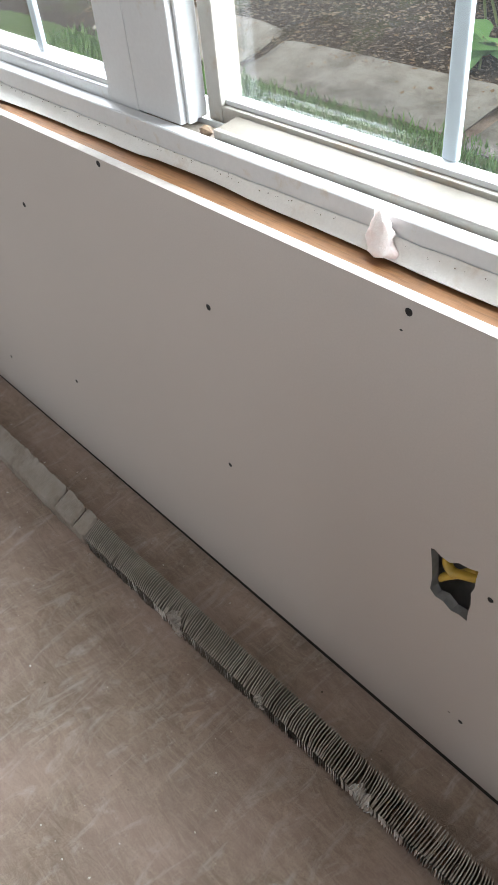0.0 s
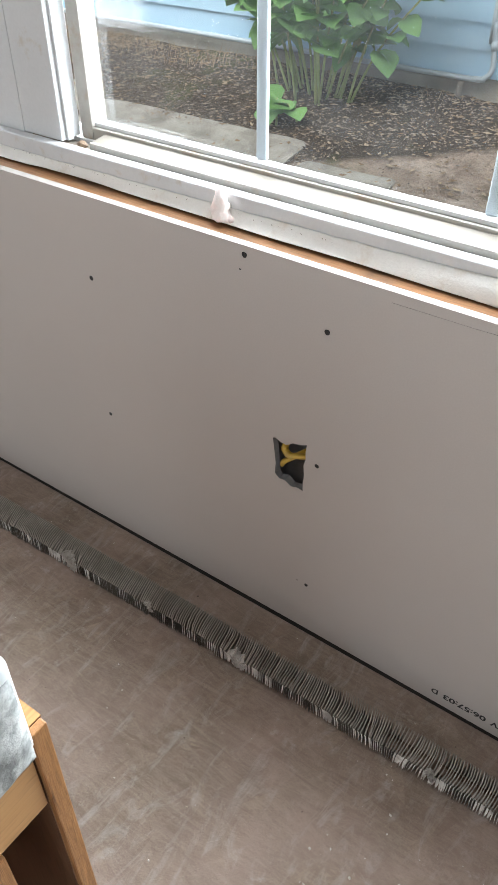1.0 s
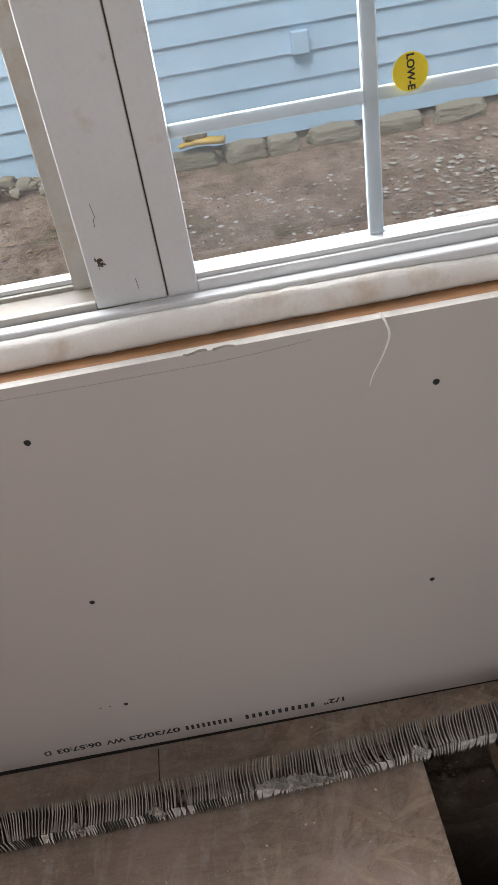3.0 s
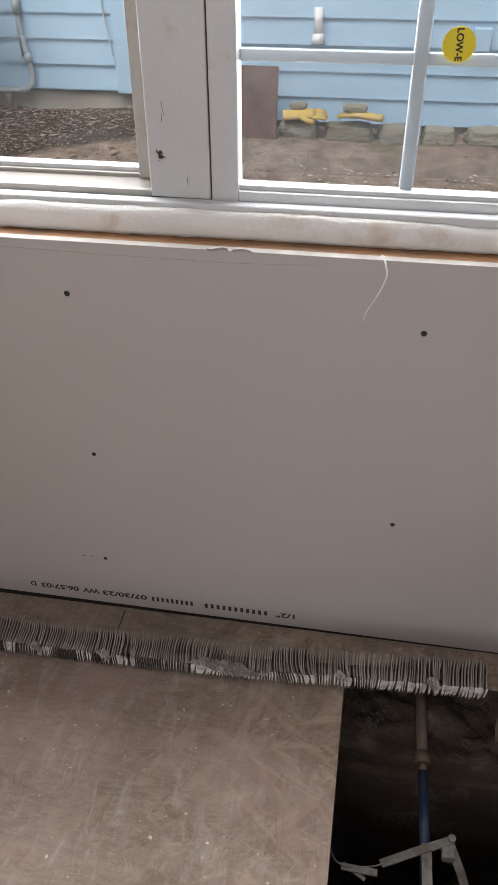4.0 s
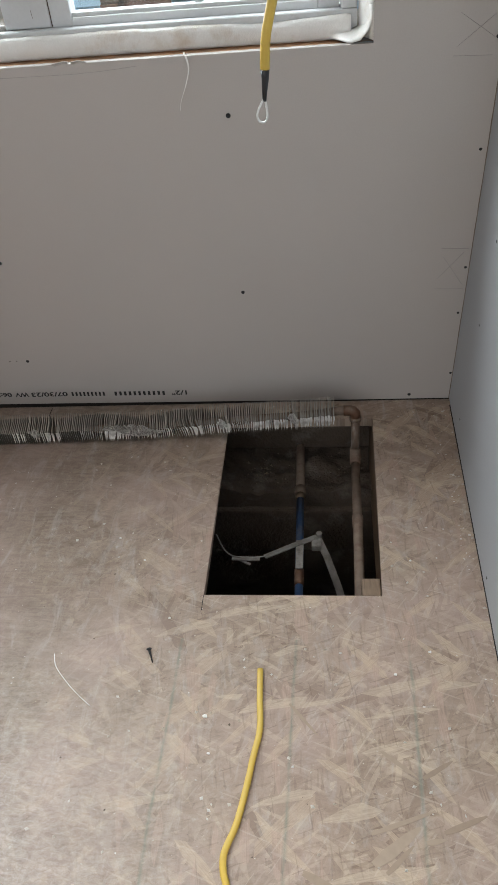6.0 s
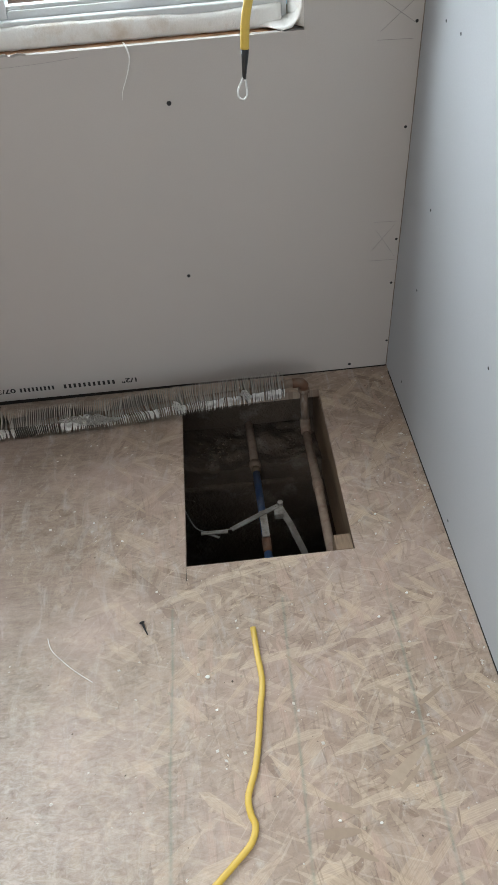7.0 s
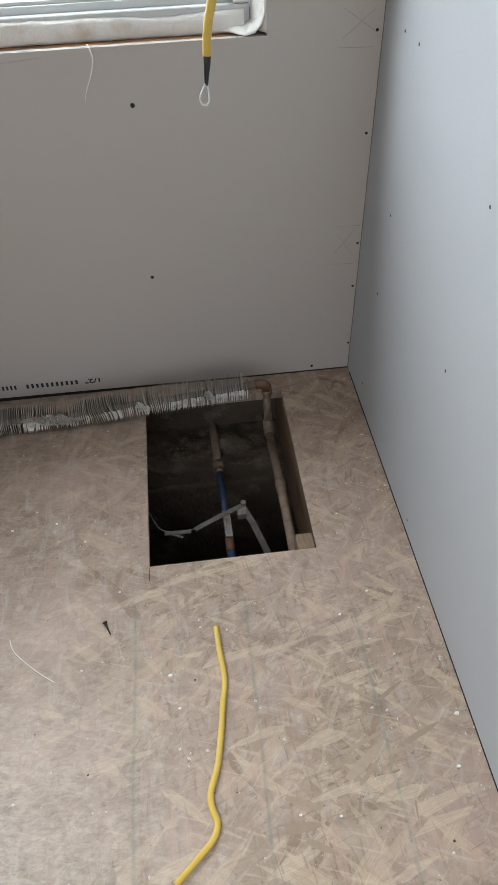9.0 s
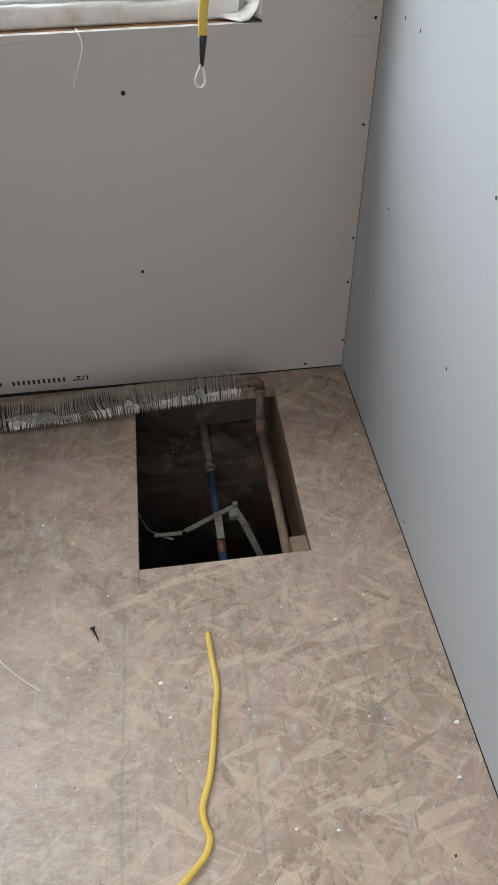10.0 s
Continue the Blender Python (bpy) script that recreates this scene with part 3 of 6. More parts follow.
# bare pale strands proud of the board: ends, breadth
for x0, y0, x1, y1, w in ((-0.207, -0.891, -0.123, -0.859, 0.0068), (-0.205, -0.929, -0.145, -0.880, 0.0159), (-0.190, -0.938, -0.155, -0.903, 0.0071), (-0.114, -0.887, -0.058, -0.863, 0.0085),
                          (-0.138, -0.900, -0.114, -0.894, 0.0076), (-0.302, -0.982, -0.253, -0.981, 0.0151), (-0.295, -0.941, -0.248, -0.960, 0.0104), (-0.276, -0.999, -0.238, -1.020, 0.0098),
                          (-0.134, -0.817, -0.093, -0.791, 0.0072), (-0.189, -0.780, -0.143, -0.814, 0.0067), (-0.122, -0.967, -0.125, -0.993, 0.0030), (-0.318, -0.711, -0.275, -0.760, 0.0050)):
    dx, dy = x1 - x0, y1 - y0
    ln = math.hypot(dx, dy)
    nx_, ny_ = -dy / ln * w / 2, dx / ln * w / 2
    rim = []
    for t, a, b in ((0.0, 0.8, -0.5), (0.3, 1.0, -1.0), (0.75, 0.7, -0.8), (1.0, 0.15, -0.3)):
        rim.append((x0 + dx * t, y0 + dy * t, a, b))
    out = [(x + nx_ * a, y + ny_ * a) for x, y, a, b in rim] + [(x + nx_ * b, y + ny_ * b) for x, y, a, b in reversed(rim)]
    k = len(out)
    fs = [tuple(reversed(range(k))), tuple(range(k, 2 * k))] + [(i, (i + 1) % k, k + (i + 1) % k, k + i) for i in range(k)]
    me = mesh_of("strand", [(x - x0, y - y0, -0.0002) for x, y in out] + [(x - x0, y - y0, 0.0005) for x, y in out], [tuple(reversed(q)) for q in fs], M["strand"])
    o = part("strand", me, floor)
    o.location = (x0, y0, 0.0)

# north wall drywall, with the outlet hole and the window opening
WX0, WX1, WZ0, WZ1 = -3.1, -0.177, 0.704, 1.98
wx = [XW, WX0, -1.39, -1.27, WX1, lean(0) + 0.06]
wz = [0.0148, 0.30, 0.46, WZ0, WZ1, HC]
JOG = {(4, 0): (0, -0.0098), (5, 0): (0, -0.0103), (0, 0): (0, -0.008), (1, 0): (0, -0.0075)}


def dry_front(x, z, i, j):
    dx, dz = JOG.get((i, j), (0, 0))
    return (x + dx, 0.0, z + dz)


def dry_back(x, z, i, j):
    dx, dz = JOG.get((i, j), (0, 0))
    return (x + dx, 0.0125, z + dz)


skip = {(1, 3), (2, 3), (3, 3), (2, 1)}
v, f = slab_with_holes(wx, wz, skip, dry_front, dry_back)
# torn outline of the outlet hole
RING = [(-1.3605, 0.4125), (-1.3565, 0.4145), (-1.347, 0.4105), (-1.336, 0.4095), (-1.325, 0.4185), (-1.313, 0.4205), (-1.3015, 0.4255), (-1.303, 0.412), (-1.3025, 0.397), (-1.3055, 0.385),
        (-1.3035, 0.366), (-1.305, 0.349), (-1.3045, 0.3345), (-1.315, 0.336), (-1.326, 0.3325), (-1.337, 0.3395), (-1.347, 0.338), (-1.3555, 0.3455), (-1.3545, 0.366), (-1.3575, 0.391)]
cell = [(-1.39, 0.46), (-1.27, 0.46), (-1.27, 0.30), (-1.39, 0.30)]
o, nr = len(v), len(RING)
v = list(v) + [(x, 0.0, z) for x, z in cell] + [(x, 0.0, z) for k, (x, z) in enumerate(RING)] + [(x + 0.002 * math.sin(k * 2.3), 0.0125, z + 0.002 * math.cos(k * 1.7)) for k, (x, z) in enumerate(RING)]
own = [0, 0, 0, 0, 1, 1, 1, 1, 1, 1, 2, 2, 2, 2, 2, 3, 3, 3, 3, 3]
for k in range(nr):
    a, b = own[k], own[(k + 1) % nr]
    f.append((o + a, o + 4 + k, o + 4 + (k + 1) % nr))
    if a != b:
        f.append((o + a, o + 4 + (k + 1) % nr, o + b))
    f.append((o + 4 + k, o + 4 + nr + k, o + 4 + nr + (k + 1) % nr, o + 4 + (k + 1) % nr))
wall_n = new("wall_north", mesh_of("drywall_north", v, f, M["drywall"]))
wall_n.data.materials.append(M["gypsum"])
# Cut edges of the outlet hole take this grey, so their shade is painted.
wall_n.data.materials.append(M["grey_box"])
for p in wall_n.data.polygons:
    if abs(p.normal.y) < 0.5 and p.center.z > 0.6:
        p.material_index = 1
    elif abs(p.normal.y) < 0.5 and 0.31 < p.center.z < 0.45 and p.center.x < -1.29:
        p.material_index = 2
tagged(wall_n, "unpainted grey drywall below the window bank", "wall", kind="structure")

# outer sheathing with the window opening, and floor plate
# The sheathing is painted near black to stand for the closed cavity's darkness.
v, f = slab_with_holes([XW - 0.1, WX0 - 0.02, WX1 + 0.02, 0.2], [-0.25, WZ0 - 0.03, WZ1 + 0.03, HC + 0.1], {(1, 1)},
                       lambda x, z, i, j: (x, 0.115, z), lambda x, z, i, j: (x, 0.155, z))
tagged(new("wall_north_outer", mesh_of("sheathing", v, f, M["gap"])), "sheathing behind the drywall, black in place of the cavity's shade", "wall", kind="structure")
plate = Shape().box(XW, 0.1, 0.013, 0.114, 0.0, 0.038).mesh("floor_plate", M["stud_wood"])
tagged(new("floor_plate", plate), "dark wooden floor plate behind the drywall gap", "framing", kind="structure")
for x in (-0.43, -0.89, -1.29, -1.70, -2.15, -2.6):
    st = new("stud", Shape().box(x - 0.019, x + 0.019, 0.0135, 0.112, 0.038, WZ0 - 0.04).mesh("stud", M["stud_wood"]))
    tagged(st, "rough framing stud inside the wall", "stud", "studs of the north wall", "structure")
# dark open joints at the feet of the walls
tagged(new("floor_gap", Shape().box(XW, 0.0, 0.0015, 0.0125, 0.0005, 0.0142).mesh("floor_gap", M["gap"])), "dark open joint under the drywall", "trim", kind="structure")

# east, west, south walls and the ceiling
# The east sheet's colour carries the bluish daylight that falls on it.
v, f = slab_with_holes([YS - 0.1, 0.0], [0.0035, HC], set(), lambda y, z, i, j: (east_x(y, z), y, z), lambda y, z, i, j: (east_x(y, z) + 0.0125, y, z))
wall_e = new("wall_east", mesh_of("drywall_east", v, [tuple(reversed(q)) for q in f], M["drywall_daylit"]))
tagged(wall_e, "unpainted drywall wall beside the floor opening, daylight cast put into its colour", "wall", kind="structure")
tagged(new("floor_gap", mesh_of("floor_gap_east", [(-0.0015, -0.02, 0.0006), (0.009 * YS - 0.0005, YS, 0.0006), (0.009 * YS + 0.0115, YS, 0.0006), (0.011, -0.02, 0.0006), (0.0, -0.02, 0.0034), (0.009 * YS, YS, 0.0034)], [(0, 1, 2, 3), (1, 0, 4, 5)], M["gap"])), "dark open joint under the east drywall", "trim", kind="structure")
tagged(new("wall_east_outer", Shape().box(0.09, 0.16, YS - 0.1, 0.15, -0.02, HC).mesh("outer", M["stud_wood"])), "framing behind the east drywall", "wall", kind="structure")
v, f = slab_with_holes([YS - 0.1, -2.1, -0.7, 0.012], [0.0, 0.85, 2.1, HC], {(1, 1)}, lambda y, z, i, j: (XW, y, z), lambda y, z, i, j: (XW - 0.1, y, z))
tagged(new("wall_west", mesh_of("wall_west", v, f, M["plaster"])), "plain white wall with a window opening", "wall", kind="structure")
v, f = slab_with_holes([XW - 0.1, -1.85, -0.45, 0.16], [0.0, 0.05, 2.12, HC], {(1, 1)}, lambda x, z, i, j: (x, YS, z), lambda x, z, i, j: (x, YS - 0.1, z))
tagged(new("wall_south", mesh_of("wall_south", v, f, M["plaster"])), "plain white wall with a wide opening", "wall", kind="structure")
tagged(new("ceiling", Shape().box(XW - 0.1, 0.16, YS - 0.1, 0.55, HC, HC + 0.1).mesh("ceiling", M["plaster"])), "plain white ceiling", "ceiling", kind="structure")

# ragged open joint where the two drywall sheets meet, its shadow drawn as a brown strip
v = []
n = 90
for k in range(n):
    z = 0.004 + (HC - 0.01) * k / (n - 1)
    w = 0.0009 + 0.0012 * max(0.0, noise.noise((z * 22, 3, 0))) + 0.0006 * noise.noise((z * 70, 1, 0))
    x = east_x(0, z)
    v += [(x - 0.0008 - w, -0.0006, z), (x - 0.0004, -0.0016, z), (x - 0.0002, -0.0002, z)]
fs = [(3 * k + i, 3 * k + (i + 1) % 3, 3 * k + 3 + (i + 1) % 3, 3 * k + 3 + i) for k in range(n - 1) for i in range(3)]
tagged(new("corner_joint", mesh_of("corner_joint", v, fs, M["joint_shadow"])), "ragged brown strip painting the shaded joint in the drywall corner", "trim", kind="structure")

# ---- screws in the drywall ----


def screw_mesh(axis, dirn):
    """A countersunk head in its torn dimple, with a cross slot."""
    s = Shape()
    rings = [(0.0046, 0.0002), (0.0040, 0.0007), (0.0034, 0.0008), (0.0016, 0.0002)]
    n = 10
    v, f = [], []
    for r, h in rings:
        for k in range(n):
            a = 2 * math.pi * k / n
            q = r * (1 + 0.05 * math.sin(3 * a))
            v.append((q * math.cos(a), -h, q * math.sin(a)) if axis == "y" else (-h, q * math.cos(a), q * math.sin(a)))
    for i in range(len(rings) - 1):
        for k in range(n):
            f.append((i * n + k, i * n + (k + 1) % n, (i + 1) * n + (k + 1) % n, (i + 1) * n + k))
    f.append(tuple((len(rings) - 1) * n + k for k in range(n)))
    return s.add(v, f).mesh("screw", M["screw"])


SCREW_N, SCREW_E = screw_mesh("y", 1), screw_mesh("x", 1)
north = [(-2.455, 0.124), (-2.152, 0.218), (-2.148, 0.566), (-1.892, 0.697), (-1.705, 0.57), (-1.706, 0.304), (-1.411, 0.691), (-1.282, 0.621), (-1.283, 0.395),
         (-1.287, 0.128), (-0.882, 0.63), (-0.881, 0.358), (-0.891, 0.127), (-0.412, 0.609), (-0.416, 0.276), (-0.156, 0.797), (-0.084, 0.016),
         (0.004, 0.531), (0.002, 0.312), (-0.002, 0.214), (-0.003, 0.07), (0.01, 0.702)]
for i, (x, z) in enumerate(north):
    o = part("screw", SCREW_N, wall_n)
    small = x > -0.02 or z < 0.2
    o.scale = (0.6 if x > -0.02 else 0.76,) * 3 if small else ((0.92,) * 3 if z > 0.55 else (0.8,) * 3)
    o.location = (x, 0.0, z)
east = [(-0.553, 0.641), (-0.525, 0.377), (-0.497, 0.026), (-0.2, 0.73), (-0.17, 0.45), (-0.152, 0.284), (-0.129, 0.053), (-0.123, 0.729), (-0.9, 0.72), (-0.93, 0.38)]
for y, z in east:
    o = part("screw", SCREW_E, wall_e)
    o.scale = (0.6,) * 3
    o.location = (east_x(y, z), y, z)
# scuffs where the bit slipped
for x, z in ((-1.418, 0.669), (-1.305, 0.129), (-0.915, 0.128), (-0.93, 0.1275)):
    o = part("scuff", SCREW_N, wall_n)
    o.scale = (0.4, 0.5, 0.22)
    o.location = (x, 0.0, z)

# ---- print along the foot of the drywall, upside down ----


def print_text(body, x_start, x_end, z):
    cu = bpy.data.curves.new("print", "FONT")
    cu.body, cu.size, cu.offset = body, 0.0158, 0.00042
    cu.extrude = 0.00005
    cu.materials.append(M["ink"])
    ob = new("print", cu)
    bpy.context.view_layer.update()
    w = ob.dimensions.x
    ob.parent = wall_n
    ob.matrix_basis = Matrix.Translation((x_start, -0.0003, z + 0.009)) @ Euler((radians(90), 0, 0)).to_matrix().to_4x4() @ Euler((0, 0, radians(180))).to_matrix().to_4x4() @ Matrix.Diagonal((abs(x_start - x_end) / max(w, 1e-4), 1, 1, 1))
    return ob


def text_z(x):
    return 0.0305 - 0.010 * (x + 0.565)


print_text('1/2"', -0.555, -0.588, text_z(-0.57))
print_text("07/30/23", -0.825, -0.907, text_z(-0.86))
print_text("WV", -0.914, -0.945, text_z(-0.93))
print_text("06:57:03", -0.952, -1.023, text_z(-0.98))
print_text("D", -1.032, -1.043, text_z(-1.05))
for x0, x1, cnt in ((-0.605, -0.722, 11), (-0.739, -0.818, 9)):
    w = (x1 - x0) / cnt
    for k in range(cnt):
        a = x0 + k * w
        z = text_z(a)
        bar = Shape().box(a + w * 0.74, a + w * 0.26, -0.0004, -0.0001, z - 0.002, z + 0.0088)
        part("print_bar", bar.mesh("print_bar", M["ink"]), wall_n)

# pencil marks beside the corner, and a long faint cut near the top edge
for x0, z0, x1, z1 in ((-0.045, 0.352, 0.004, 0.35), (-0.052, 0.269, 0.002, 0.267), (-0.047, 0.291, -0.004, 0.343), (-0.04, 0.335, 0.0, 0.275),
                       (-0.055, 0.678, 0.006, 0.676), (-0.05, 0.691, 0.004, 0.734), (-0.048, 0.738, 0.008, 0.7)):
    part("pencil_mark", Shape().tube([(x0, -0.0001, z0), (x1, -0.0001, z1)], 0.0005, 4, 0.5).mesh("pencil_mark", M["pencil"]), wall_n)
for x0, z0, x1, z1 in ((-0.98, 0.692, -0.66, 0.688), (-0.66, 0.688, -0.55, 0.694), (-1.2, 0.69, -1.0, 0.693)):
    part("knife_cut", Shape().tube([(x0, -0.0001, z0), ((x0 + x1) / 2, -0.0001, (z0 + z1) / 2 - 0.001), (x1, -0.0001, z1)], 0.0004, 4, 0.4).mesh("knife_cut", M["pencil"]), wall_n)

# torn paper bits along the top edge
for x, l in ((-0.676, 0.026), (-0.645, 0.024)):
    s = Shape()
    n = 7
    top = [(x + l * (k / (n - 1) - 0.5), -0.002 - 0.001 * math.sin(k), WZ0 + 0.0035 + 0.0012 * math.sin(k * 0.9 + x * 50)) for k in range(n)]
    low = [(a, 0.001, b - 0.006 - 0.001 * (k % 2)) for k, (a, _, b) in enumerate(top)]
    back = [(a, b + 0.0012, c) for a, b, c in top] + [(a, b + 0.0012, c) for a, b, c in low]
    q = top + low + back
    fs = [(k, k + 1, n + k + 1, n + k) for k in range(n - 1)] + [(2 * n + k + 1, 2 * n + k, 3 * n + k, 3 * n + k + 1) for k in range(n - 1)] + [(k + 1, k, 2 * n + k, 2 * n + k + 1) for k in range(n - 1)]
    part("torn_paper", s.add(q, fs).mesh("torn_paper", M["gypsum"]), wall_n)

# ---- outlet cavity ----
cable = thing("electrical_cable", "yellow sheathed cable looped inside the outlet hole", "cable", (-1.33, 0.05, 0.39))
loop = smooth_line([(-1.29, 0.04, 0.374), (-1.306, 0.022, 0.386), (-1.324, 0.015, 0.384), (-1.339, 0.013, 0.38), (-1.349, 0.016, 0.388), (-1.344, 0.02, 0.4), (-1.33, 0.023, 0.406), (-1.31, 0.035, 0.412)], 8)
part("sheath", Shape().tube(loop, 0.0062, 12, 0.7).mesh("sheath", M["yellow"], True), cable)
loop = smooth_line([(-1.316, 0.026, 0.39), (-1.334, 0.016, 0.376), (-1.347, 0.012, 0.364), (-1.351, 0.014, 0.356)], 8)
part("sheath", Shape().tube(loop, 0.0056, 12, 0.7).mesh("sheath", M["yellow"], True), cable)
s = Shape()
v = []
nx, nz = 12, 8
for j in range(nz):
    for i in range(nx):
        x = -1.42 + 0.17 * i / (nx - 1)
        z = 0.295 + 0.065 * j / (nz - 1)
        v.append((x, 0.02 + 0.05 * (j / (nz - 1)) + 0.012 * noise.noise((x * 40, z * 40, 0)), z + 0.006 * noise.noise((x * 30, 5, z * 30))))
s.add(v, [(j * nx + i, j * nx + i + 1, (j + 1) * nx + i + 1, (j + 1) * nx + i) for j in range(nz - 1) for i in range(nx - 1)])
batt = new("wall_insulation", s.mesh("wall_insulation", M["grey_box"], True))
sol = batt.modifiers.new("thick", "SOLIDIFY")
sol.thickness = 0.012
tagged(batt, "crumpled grey insulation facing inside the wall cavity", "insulation")

# ---- window bank ----
YF = 0.062
win = thing("window_1", "white vinyl sliding window bank with dirty tracks", "window", (-1.6, 0.07, WZ0), kind="structure")
sillw = new("window_sill", Shape().box(WX0, WX1, 0.0128, 0.114, WZ0 - 0.045, WZ0 - 0.0015).mesh("window_sill", M["sill_wood"]))
tagged(sillw, "bare orange-brown rough wooden sill", "sill", kind="structure")
tagged(new("window_trim", Shape().box(WX1, WX1 + 0.03, 0.0128, 0.114, WZ0 - 0.04, WZ1 + 0.03).mesh("window_trim", M["sill_wood"])), "bare wooden jamb beside the window", "trim", kind="structure")
tagged(new("window_header", Shape().box(WX0, WX1, 0.0128, 0.114, WZ1, WZ1 + 0.04).mesh("window_header", M["sill_wood"])), "bare wooden head of the window opening", "trim", kind="structure")

# bottom frame: lip, tracks and back
FX0, FX1 = -3.05, -0.2
prof = [(0.047, 0.716), (0.056, 0.716), (0.056, 0.703), (0.15, 0.703), (0.15, 0.742), (0.142, 0.742), (0.142, 0.734), (0.104, 0.734), (0.104, 0.741), (0.099, 0.741), (0.099, 0.734), (0.064, 0.734), (0.064, 0.7435), (0.0485, 0.7435), (0.047, 0.742)]
o = part("frame_sill", Shape().prism(prof, FX0, FX1).mesh("frame_sill", M["vinyl"]), win)
soft(o, 0.0012)
o = part("frame_jamb", Shape().box(FX1 - 0.026, FX1, 0.047, 0.15, 0.7445, WZ1 - 0.045, 0.002).mesh("frame_jamb", M["vinyl"]), win)
part("frame_jamb", Shape().box(FX0, FX0 + 0.03, 0.047, 0.15, 0.7445, WZ1 - 0.045, 0.002).mesh("frame_jamb", M["vinyl"]), win)
part("frame_head", Shape().box(FX0, FX1, 0.047, 0.15, WZ1 - 0.044, WZ1 - 0.004, 0.002).mesh("frame_head", M["vinyl"]), win)
o = part("track_riser", Shape().prism([(0.0675, 0.7345), (0.0735, 0.7345), (0.0735, 0.7515), (0.0675, 0.7505)], -1.744, -0.7745).mesh("track_riser", M["vinyl_dirty"]), win, "grimy vinyl riser behind the sill lip")
soft(o, 0.0015)
part("track_ledge", Shape().prism([(0.0737, 0.7345), (0.104, 0.7345), (0.104, 0.7535), (0.0737, 0.7502)], -1.744, -0.7745).mesh("track_ledge", M["vinyl_grime"]), win, "brown dirt-stained ledge below the pane")
part("track_dirt", Shape().box(FX0 + 0.05, FX1 - 0.03, 0.0655, 0.098, 0.7341, 0.7349).mesh("track_dirt", M["track_dirt"]), win)


def sash(name, x0, x1, yc, zb, stile_l, stile_r, rail, glass_low, munts, hz, mat, label):
    """A sash: stiles, rails, pane and bars."""
    top = WZ1 - 0.05
    sa = part(name, Shape().box(x0 + stile_l, x1 - stile_r, yc - 0.016, yc + 0.016, zb, glass_low, 0.0015).mesh("bottom_rail", mat), win, label)
    part("top_rail", Shape().box(x0 + stile_l, x1 - stile_r, yc - 0.016, yc + 0.016, top - rail, top, 0.0015).mesh("top_rail", mat), sa)
    part("stile", Shape().box(x0, x0 + stile_l, yc - 0.0165, yc + 0.0165, zb, top, 0.0015).mesh("stile", mat), sa)
    part("stile", Shape().box(x1 - stile_r, x1, yc - 0.0165, yc + 0.0165, zb, top, 0.0015).mesh("stile", mat), sa)
    part("glazing_bead", Shape().box(x0 + stile_l, x1 - stile_r, yc - 0.010, yc + 0.008, glass_low, glass_low + 0.006, 0.001).mesh("glazing_bead", M["vinyl"]), sa)
    g = part("pane", Shape().box(x0 + stile_l, x1 - stile_r, yc + 0.0005, yc + 0.0025, glass_low + 0.004, top - rail).mesh("pane", M["glass"]), sa)
    g.visible_shadow = False
    for x in munts:
        part("muntin", Shape().box(x - 0.0085, x + 0.0085, yc + 0.004, yc + 0.011, glass_low + 0.006, top - rail, 0.002).mesh("muntin", M["muntin"]), sa)
    for z in hz:
        part("muntin", Shape().box(x0 + stile_l, x1 - stile_r, yc + 0.0045, yc + 0.0105, z - 0.007, z + 0.007, 0.002).mesh("muntin", M["muntin"]), sa)
    return sa


right = sash("sliding_sash", -0.694, -0.228, 0.0815, 0.7355, 0.034, 0.034, 0.035, 0.7555, [-0.453], [0.908, 1.2], M["vinyl"], "white sliding sash with a fly screen")
mid = sash("fixed_sash", -1.7965, -0.774, 0.1215, 0.7355, 0.0245, 0.026, 0.035, 0.7585, [-1.473, -1.145], [1.25], M["vinyl_dirty"], "fixed middle sash with dirty bottom rail")
left = sash("sliding_sash", -3.02, -1.882, 0.0815, 0.7355, 0.034, 0.062, 0.035, 0.758, [-2.136, -2.45], [1.0], M["vinyl"], "white sliding sash with streaked glass")
# meeting stiles between the sashes
part("meeting_stile", Shape().box(-0.7735, -0.6955, 0.064, 0.104, 0.7436, WZ1 - 0.05, 0.002).mesh("meeting_stile", M["vinyl"]), win)
part("meeting_stile", Shape().box(-1.8805, -1.797, 0.064, 0.104, 0.7436, WZ1 - 0.05, 0.002).mesh("meeting_stile", M["vinyl"]), win)
part("jamb_lip", Shape().box(-1.7968, -1.791, 0.072, 0.084, 0.7437, WZ1 - 0.05, 0.0015).mesh("jamb_lip", M["vinyl"]), win)
part("weather_strip", Shape().box(-0.6953, -0.6942, 0.0655, 0.08, 0.7445, WZ1 - 0.06).mesh("weather_strip", M["bug"]), win)
sc = part("insect_screen", Shape().box(-0.664, -0.258, 0.1395, 0.1397, 0.757, WZ1 - 0.09).mesh("insect_screen", M["screen"]), win, "fine grey fly screen")
sc.visible_shadow = False

# rough jamb: dirty foam and the membrane's end beside the frame
s = Shape()
n = 26
pts = []
for k in range(n):
    z = WZ0 + 0.004 + (WZ1 - WZ0 - 0.02) * (k / (n - 1)) ** 1.6
    w = 0.5 + 0.5 * noise.noise((z * 25, 3, 1))
    pts.append((z, w))
v = []
for z, w in pts:
    v += [(-0.199, 0.046, z), (-0.194 + 0.003 * w, 0.026 + 0.006 * w, z), (-0.186 + 0.003 * w, 0.012 + 0.004 * w, z), (-0.1775, 0.002, z)]
s.add(v, [(4 * k + i, 4 * k + i + 1, 4 * k + 5 + i, 4 * k + 4 + i) for k in range(n - 1) for i in range(3)])
